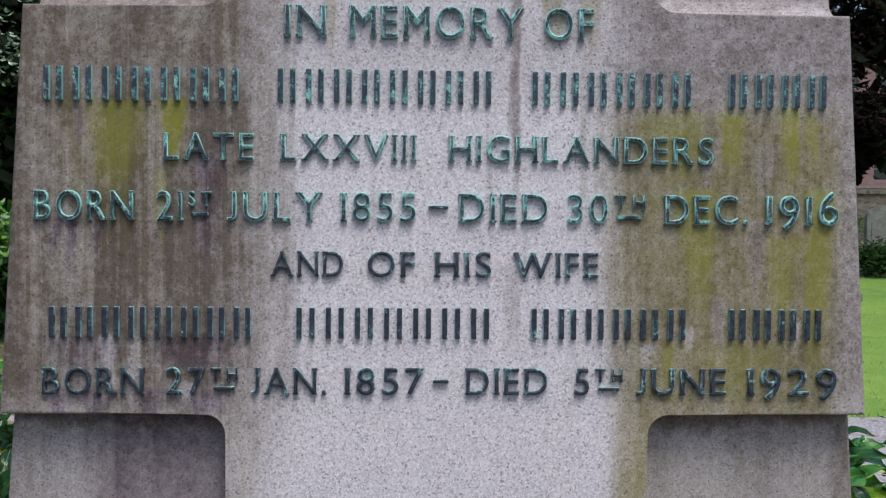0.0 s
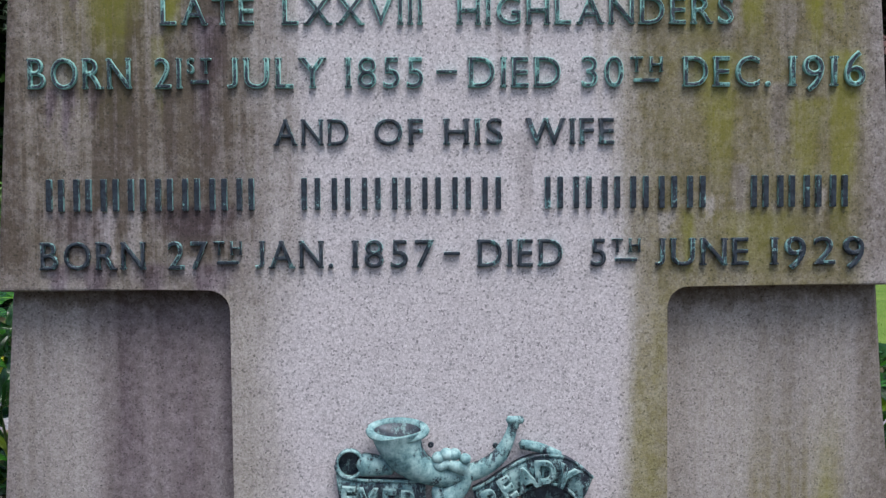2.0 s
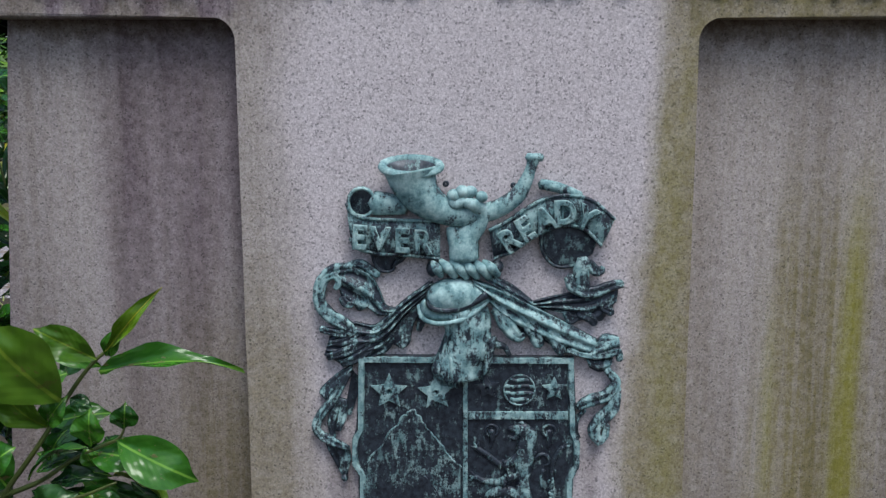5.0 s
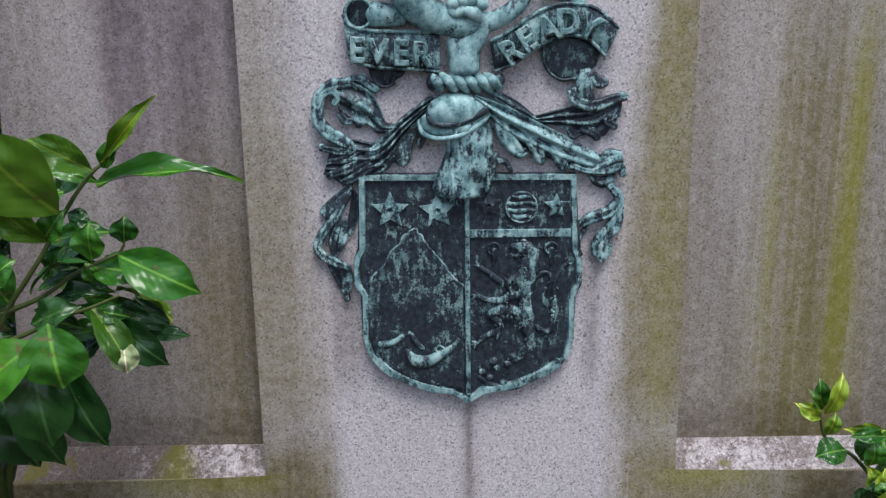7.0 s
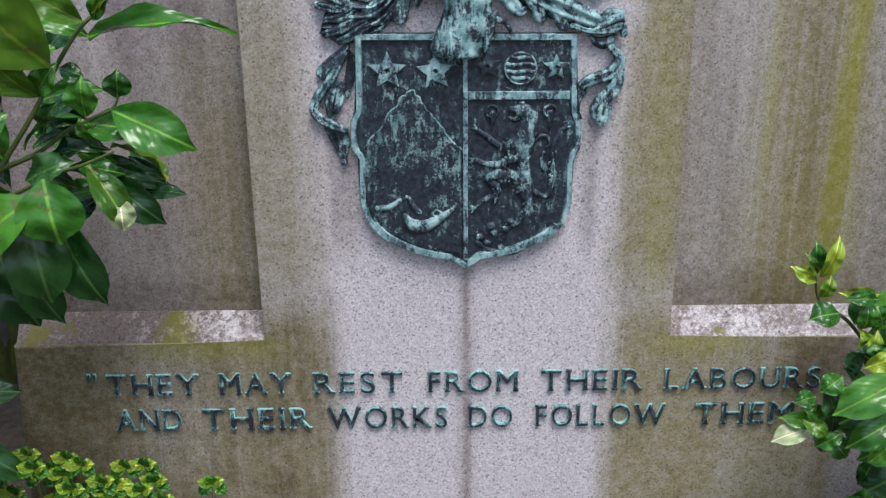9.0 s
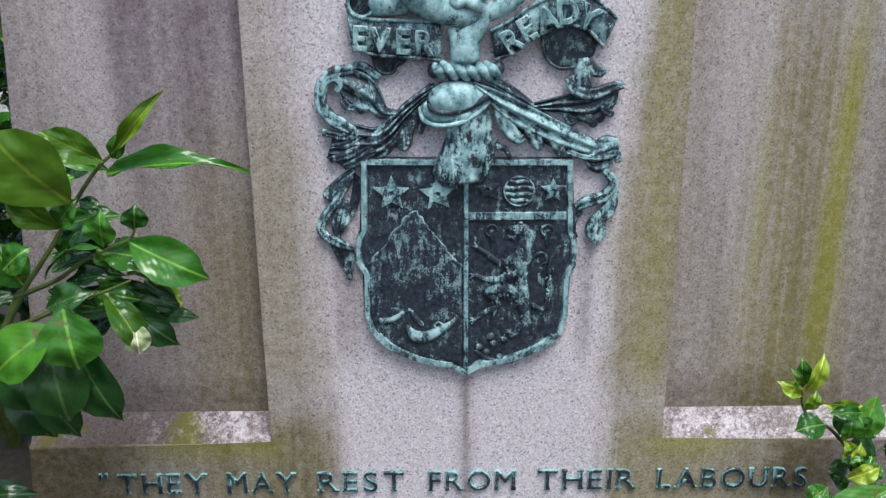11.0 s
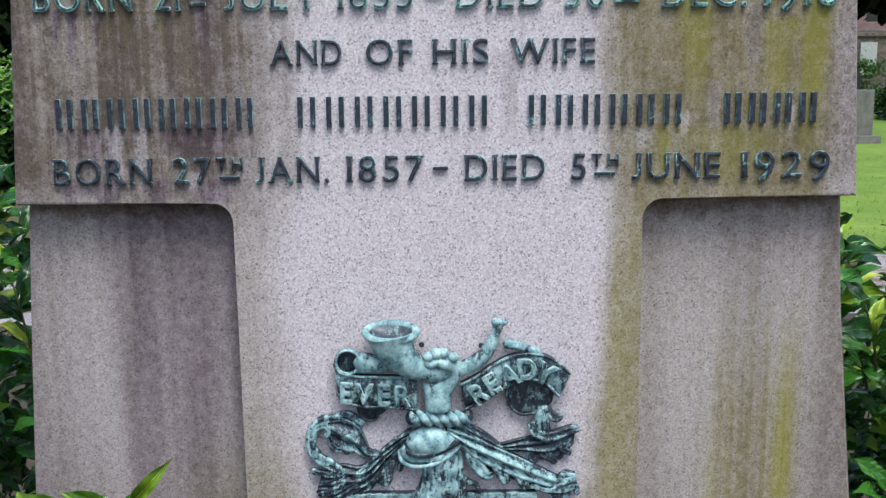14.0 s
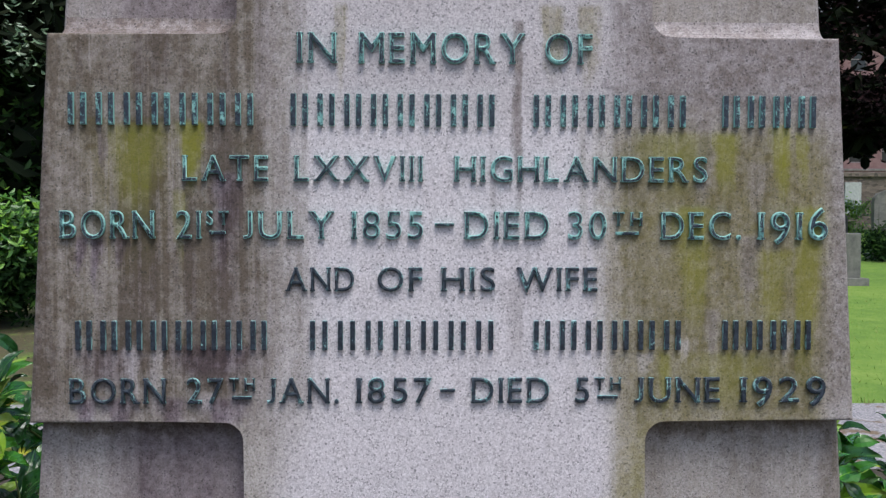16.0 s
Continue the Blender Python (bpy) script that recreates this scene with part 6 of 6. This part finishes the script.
        faces.append((i, i + 1, i + 2))
    me = bpy.data.meshes.new("grass")
    me.from_pydata(verts, [], faces)
    me.materials.append(mat)
    tagged(new("grass", me), "short green grass blades on the lawn and path edges", "grass", kind="stuff")


build_ground()


# ---- beyond: hedge, trees, headstones, wall and house ----
def foliage_material(name, dark, mid, light, rough=0.45):
    n = Net(name)
    n.put(n.bsdf.inputs["Specular IOR Level"], 0.5 if rough < 0.6 else 0.05)
    return n.done(n.ramp(n.island(), (0.0, dark), (0.55, mid), (1.0, light)), rough)


HEDGE = foliage_material("hedge_leaves", (0.015, 0.055, 0.006), (0.055, 0.15, 0.010), (0.17, 0.32, 0.022))
BRIGHT_SHRUB = foliage_material("bright_shrub_leaves", (0.05, 0.15, 0.010), (0.15, 0.33, 0.020), (0.30, 0.50, 0.05))
# Dark yew and shrub leaves; also paints the hedge's shaded lower half.
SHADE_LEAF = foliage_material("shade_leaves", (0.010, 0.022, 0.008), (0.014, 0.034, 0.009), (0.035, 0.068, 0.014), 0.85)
HOLLY = foliage_material("holly_leaves", (0.03, 0.06, 0.03), (0.10, 0.16, 0.08), (0.30, 0.38, 0.26), 0.3)
# Near-black colour that stands in for shade inside the tree crowns.
CORE = foliage_material("crown_painted_shade", (0.004, 0.006, 0.003), (0.008, 0.012, 0.006), (0.016, 0.020, 0.010), 0.7)
PURPLE = foliage_material("copper_beech_leaves", (0.004, 0.003, 0.003), (0.007, 0.004, 0.005), (0.020, 0.009, 0.010), 0.85)


def bark_material():
    n = Net("bark")
    ridge = n.noise(1.0, 5, 0.7, n.scaled(30, 30, 4))
    return n.done(n.ramp(ridge, (0.3, (0.02, 0.016, 0.012)), (0.7, (0.10, 0.08, 0.06))), 0.9, ridge, 0.02)


BARK = bark_material()


def leaves(plant, name, rng, clumps, per, size, material, label=""):
    """A crown of many single leaves gathered in clumps with gaps between."""
    verts, faces = [], []
    for cx, cy, cz, r in clumps:
        for k in range(per):
            d = Vector((rng.gauss(0, 1), rng.gauss(0, 1), rng.gauss(0, 0.8)))
            p = Vector((cx, cy, cz)) + d * (r * 0.5)
            a = Vector((rng.uniform(-1, 1), rng.uniform(-1, 1), rng.uniform(-0.8, 0.4))).normalized()
            b = a.cross(Vector((rng.uniform(-0.5, 0.5), -0.4, 1))).normalized()
            s = size * rng.uniform(0.6, 1.3)
            i = len(verts)
            c = a.cross(b) * s
            verts += [p, p + a * s * 0.33 + b * s * 0.21 + c * 0.10, p + a * s * 0.70 + b * s * 0.18 + c * 0.08, p + a * s - c * 0.08,
                      p + a * s * 0.70 - b * s * 0.18 + c * 0.08, p + a * s * 0.33 - b * s * 0.21 + c * 0.10]
            faces += [(i, i + 1, i + 2, i + 3), (i, i + 3, i + 4, i + 5)]
    me = bpy.data.meshes.new(name)
    me.from_pydata([tuple(v - plant.location) for v in verts], [], faces)
    me.materials.append(material)
    ob = new(name, me)
    ob.parent = plant
    return tagged(ob, label)


def tree(name, at, trunk_h, r, clumps, per, size, material, label, seed):
    rng = random.Random(seed)
    x, y = at
    z = lawn_height(x, y)
    plant = empty(name, (x, y, z), label, "tree", "trees beyond the lawn")
    bm = twig(bmesh.new(), [(x, y, z - 0.1), (x + 0.1, y, z + trunk_h * 0.4), (x - 0.05, y + 0.1, z + trunk_h * 0.8), (x + 0.1, y, z + trunk_h * 1.25)], [r * 1.25, r, r * 0.8, r * 0.25], 12)
    for v in bm.verts:
        v.co -= plant.location
    part("trunk", bm, BARK, plant, smooth=True)
    for c in clumps[::4]:
        bm = twig(bmesh.new(), [(x, y, z + trunk_h * 0.7), ((x + c[0]) / 2, (y + c[1]) / 2, max(z + trunk_h * 0.7, c[2]) * 0.95), c[:3]], [r * 0.4, r * 0.22, r * 0.05])
        for v in bm.verts:
            v.co -= plant.location
        part("limb", bm, BARK, plant, smooth=True)
    leaves(plant, "crown", rng, clumps, per, size, material)
    # Oversized near-black leaves close the gaps and paint shade inside the crown.
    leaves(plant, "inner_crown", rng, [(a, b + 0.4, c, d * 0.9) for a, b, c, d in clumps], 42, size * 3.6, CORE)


def clump_cloud(rng, n, lo, hi, r):
    return [(rng.uniform(lo[0], hi[0]), rng.uniform(lo[1], hi[1]), rng.uniform(lo[2], hi[2]), r * rng.uniform(0.7, 1.3)) for _ in range(n)]


def build_beyond():
    rng = random.Random(8)
    # bright laurel hedge across the path
    for k, x in enumerate((-8.9, -7.1, -5.5)):
        hedge = empty("hedge_bush", (x, 12.0, lawn_height(x, 12)), "rounded bright green hedge bush beyond the gravel path", "bush", "hedge bushes")
        leaves(hedge, "crown", rng, clump_cloud(rng, 26, (x - 0.9, 11.4, 1.15), (x + 0.9, 12.6, 1.55), 0.40), 130, 0.13, HEDGE)
        # Same hedge in near-black leaves, painting the shade below its overhanging top.
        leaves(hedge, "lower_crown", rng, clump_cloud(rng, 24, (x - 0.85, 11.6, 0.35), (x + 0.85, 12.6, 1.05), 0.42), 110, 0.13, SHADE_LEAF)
        bm = twig(bmesh.new(), [(0, 0, -0.05), (0.05, 0, 0.5), (0, 0.05, 1.0)], [0.06, 0.05, 0.02])
        part("trunk", bm, BARK, hedge)
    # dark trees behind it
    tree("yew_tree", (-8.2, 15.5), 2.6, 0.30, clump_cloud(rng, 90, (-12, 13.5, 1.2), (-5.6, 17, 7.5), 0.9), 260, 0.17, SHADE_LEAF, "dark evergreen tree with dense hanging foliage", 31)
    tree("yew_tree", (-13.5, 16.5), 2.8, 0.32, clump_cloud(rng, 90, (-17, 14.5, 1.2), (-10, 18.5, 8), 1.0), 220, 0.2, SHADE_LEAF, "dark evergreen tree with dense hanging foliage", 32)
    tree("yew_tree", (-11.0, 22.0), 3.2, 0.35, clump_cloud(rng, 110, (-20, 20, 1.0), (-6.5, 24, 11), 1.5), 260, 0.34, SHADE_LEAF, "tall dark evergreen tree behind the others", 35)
    tree("holly_tree", (-6.6, 13.2), 2.0, 0.12, clump_cloud(rng, 26, (-8.0, 12.6, 3.2), (-5.0, 13.8, 5.4), 0.5), 110, 0.11, HOLLY, "holly tree with pale glossy leaves", 33)
    # copper beech overhanging the lawn
    tree("copper_beech", (13.2, 23.0), 3.6, 0.35, clump_cloud(rng, 120, (8.3, 20.5, 4.4), (18, 25.5, 10.5), 0.9) + clump_cloud(rng, 22, (8.2, 20.5, 3.2), (10.6, 23, 4.6), 0.45), 230, 0.14, PURPLE, "copper beech with dark purple overhanging foliage", 34)
    # clipped shrubs on the lawn
    for x, y, w, h in ((9.58, 19.9, 0.5, 0.55), (11.95, 27.0, 1.3, 1.40), (14.6, 27.5, 1.2, 1.1)):
        z = lawn_height(x, y)
        shrub = empty("shrub", (x, y, z), "low green shrub on the lawn beside headstones", "bush", "shrubs on the lawn")
        leaves(shrub, "crown", rng, clump_cloud(rng, 22, (x - w / 2, y - 0.3, z + 0.1), (x + w / 2, y + 0.3, z + h), 0.3), 90, 0.10, SHADE_LEAF if h < 0.6 else BRIGHT_SHRUB)
        part("trunk", twig(bmesh.new(), [(0, 0, -0.05), (0, 0, h * 0.4)], [0.03, 0.02]), BARK, shrub)
    # older headstones
    n = Net("grey_headstone")
    blot = n.noise(6, 5, 0.7)
    grey = n.done(n.ramp(blot, (0.3, (0.08, 0.078, 0.075)), (0.7, (0.20, 0.19, 0.175))), 0.85, n.noise(80, 3), 0.004)
    for x, y, w, h, t in ((10.03, 20.5, 0.75, 1.42, 0.14), (7.08, 16.0, 0.52, 0.86, 0.2), (11.4, 22.5, 0.8, 1.2, 0.14), (10.3, 24.0, 0.7, 1.0, 0.14)):
        z = lawn_height(x, y)
        stone = empty("headstone", (x, y, z), "weathered grey headstone with a rounded top on the lawn", "headstone", "headstones on the lawn")
        if h < 0.9:
            outline = [(-w / 2, 0), (w / 2, 0), (w / 2, h), (-w / 2, h)]
        else:
            outline = [(-w / 2, 0), (w / 2, 0)] + arc(w / 2 - 0.22, h - 0.22, 0.22, 0, 80) + [(0, h + 0.06)] + arc(-w / 2 + 0.22, h - 0.22, 0.22, 100, 180)
        part("tablet", prism(bmesh.new(), outline, t, 0, 0.02), grey, stone)
        part("plinth", box(bmesh.new(), (-w / 2 - 0.1, -0.1, -0.1), (w / 2 + 0.1, t + 0.1, 0.12), 0.015), grey, stone)
        if h > 0.9:
            part("sunk_panel", prism(bmesh.new(), [(-w / 2 + 0.1, 0.35), (w / 2 - 0.1, 0.35), (w / 2 - 0.1, h - 0.3), (0, h - 0.14), (-w / 2 + 0.1, h - 0.3)], 0.01, -0.012, 0.006), grey, stone)
    # boundary wall
    n = Net("rubble_wall")
    st = n.cells(4.5, n.scaled(1.0, 1.0, 2.2))
    wall_mat = n.done(n.ramp(st["Color"], (0.1, (0.07, 0.055, 0.05)), (0.9, (0.17, 0.13, 0.115))), 0.9, st["Distance"], 0.02)
    bm = bmesh.new()
    box(bm, (-60, 45, 0.2), (75, 45.5, 3.2), 0.05)
    box(bm, (-60, 44.9, 3.2), (75, 45.6, 3.42), 0.05)
    tagged(part("boundary_wall", bm, wall_mat), "rough brown stone boundary wall with a flat coping", "wall", kind="structure")
    bm = bmesh.new()
    box(bm, (19.75, 44.9, 1.5), (20.5, 45.001, 2.95), 0.01)
    pale = Net("pale_board")
    tagged(part("notice_board", bm, pale.done(pale.ramp(pale.noise(9, 3), (0.3, (0.30, 0.31, 0.32)), (0.7, (0.42, 0.42, 0.43))), 0.7)), "pale plain board on the boundary wall", "board")
    # brick house
    house = empty("house", (32, 62, 0.6), "pink brick house with rows of dark windows beyond the wall", "house")
    n = Net("pink_brick")
    pink = n.done(n.ramp(n.noise(2.5, 5, 0.7), (0.3, (0.16, 0.085, 0.09)), (0.7, (0.24, 0.14, 0.145))), 0.9, n.noise(30, 3), 0.01)
    n = Net("slate")
    slate = n.done(n.ramp(n.noise(3, 4), (0.3, (0.05, 0.05, 0.055)), (0.7, (0.10, 0.10, 0.11))), 0.7)
    n = Net("dark_glass")
    glass = n.done((0.02, 0.022, 0.025), 0.08)
    n = Net("white_frame")
    white = n.done(n.ramp(n.noise(5, 2), (0.3, (0.13, 0.11, 0.11)), (0.7, (0.20, 0.17, 0.17))), 0.6)
    xs = [-12.4 + 2.1 * k for k in range(13)]
    cols = [-13.6] + [v for x in xs for v in (x - 0.55, x + 0.55)] + [14.6]
    sills = (1.2, 4.1, 7.0, 9.9)
    bm = bmesh.new()
    levels = [0.0] + [v for s in sills for v in (s, s + 1.5)] + [12.6]
    for i in range(len(cols) - 1):
        for j in range(len(levels) - 1):
            if i % 2 and j % 2:
                continue
            box(bm, (cols[i], 0, levels[j]), (cols[i + 1], 0.35, levels[j + 1]))
    bmesh.ops.remove_doubles(bm, verts=bm.verts, dist=0.001)
    part("wall", bm, pink, house)
    part("wall", box(bmesh.new(), (-13.6, 0.5, 0), (14.6, 9, 12.6)), pink, house)
    bm = bmesh.new()
    for z in (3.6, 6.5, 9.4):
        box(bm, (-13.6, -0.05, z), (14.6, -0.002, z + 0.14), 0.01)
    part("string_course", bm, white, house)
    bm = bmesh.new()
    ra = [bm.verts.new(v) for v in ((-14, -0.4, 12.6), (15, -0.4, 12.6), (15, 9.4, 12.6), (-14, 9.4, 12.6), (-10, 4.5, 16), (11, 4.5, 16))]
    for f in ((0, 1, 5, 4), (1, 2, 5), (2, 3, 4, 5), (3, 0, 4), (0, 3, 2, 1)):
        bm.faces.new([ra[i] for i in f])
    part("roof", bm, slate, house)
    pane_me, frame_me = None, None
    for x in xs:
        for s in sills:
            if frame_me is None:
                b = bmesh.new()
                for lo, hi in (((-0.55, 0.10, 0), (-0.48, 0.2, 1.5)), ((0.48, 0.10, 0), (0.55, 0.2, 1.5)), ((-0.48, 0.10, 0), (0.48, 0.2, 0.07)), ((-0.48, 0.10, 1.43), (0.48, 0.2, 1.5)), ((-0.48, 0.11, 0.72), (0.48, 0.19, 0.78))):
                    box(b, lo, hi)
                frame_me = mesh_of(b, white)
                pane_me = mesh_of(box(bmesh.new(), (-0.48, 0.14, 0.07), (0.48, 0.16, 1.43)), glass)
            w = new("window", frame_me)
            w.parent, w.location = house, (x, 0, s)
            p = new("pane", pane_me)
            p.parent = w


build_beyond()
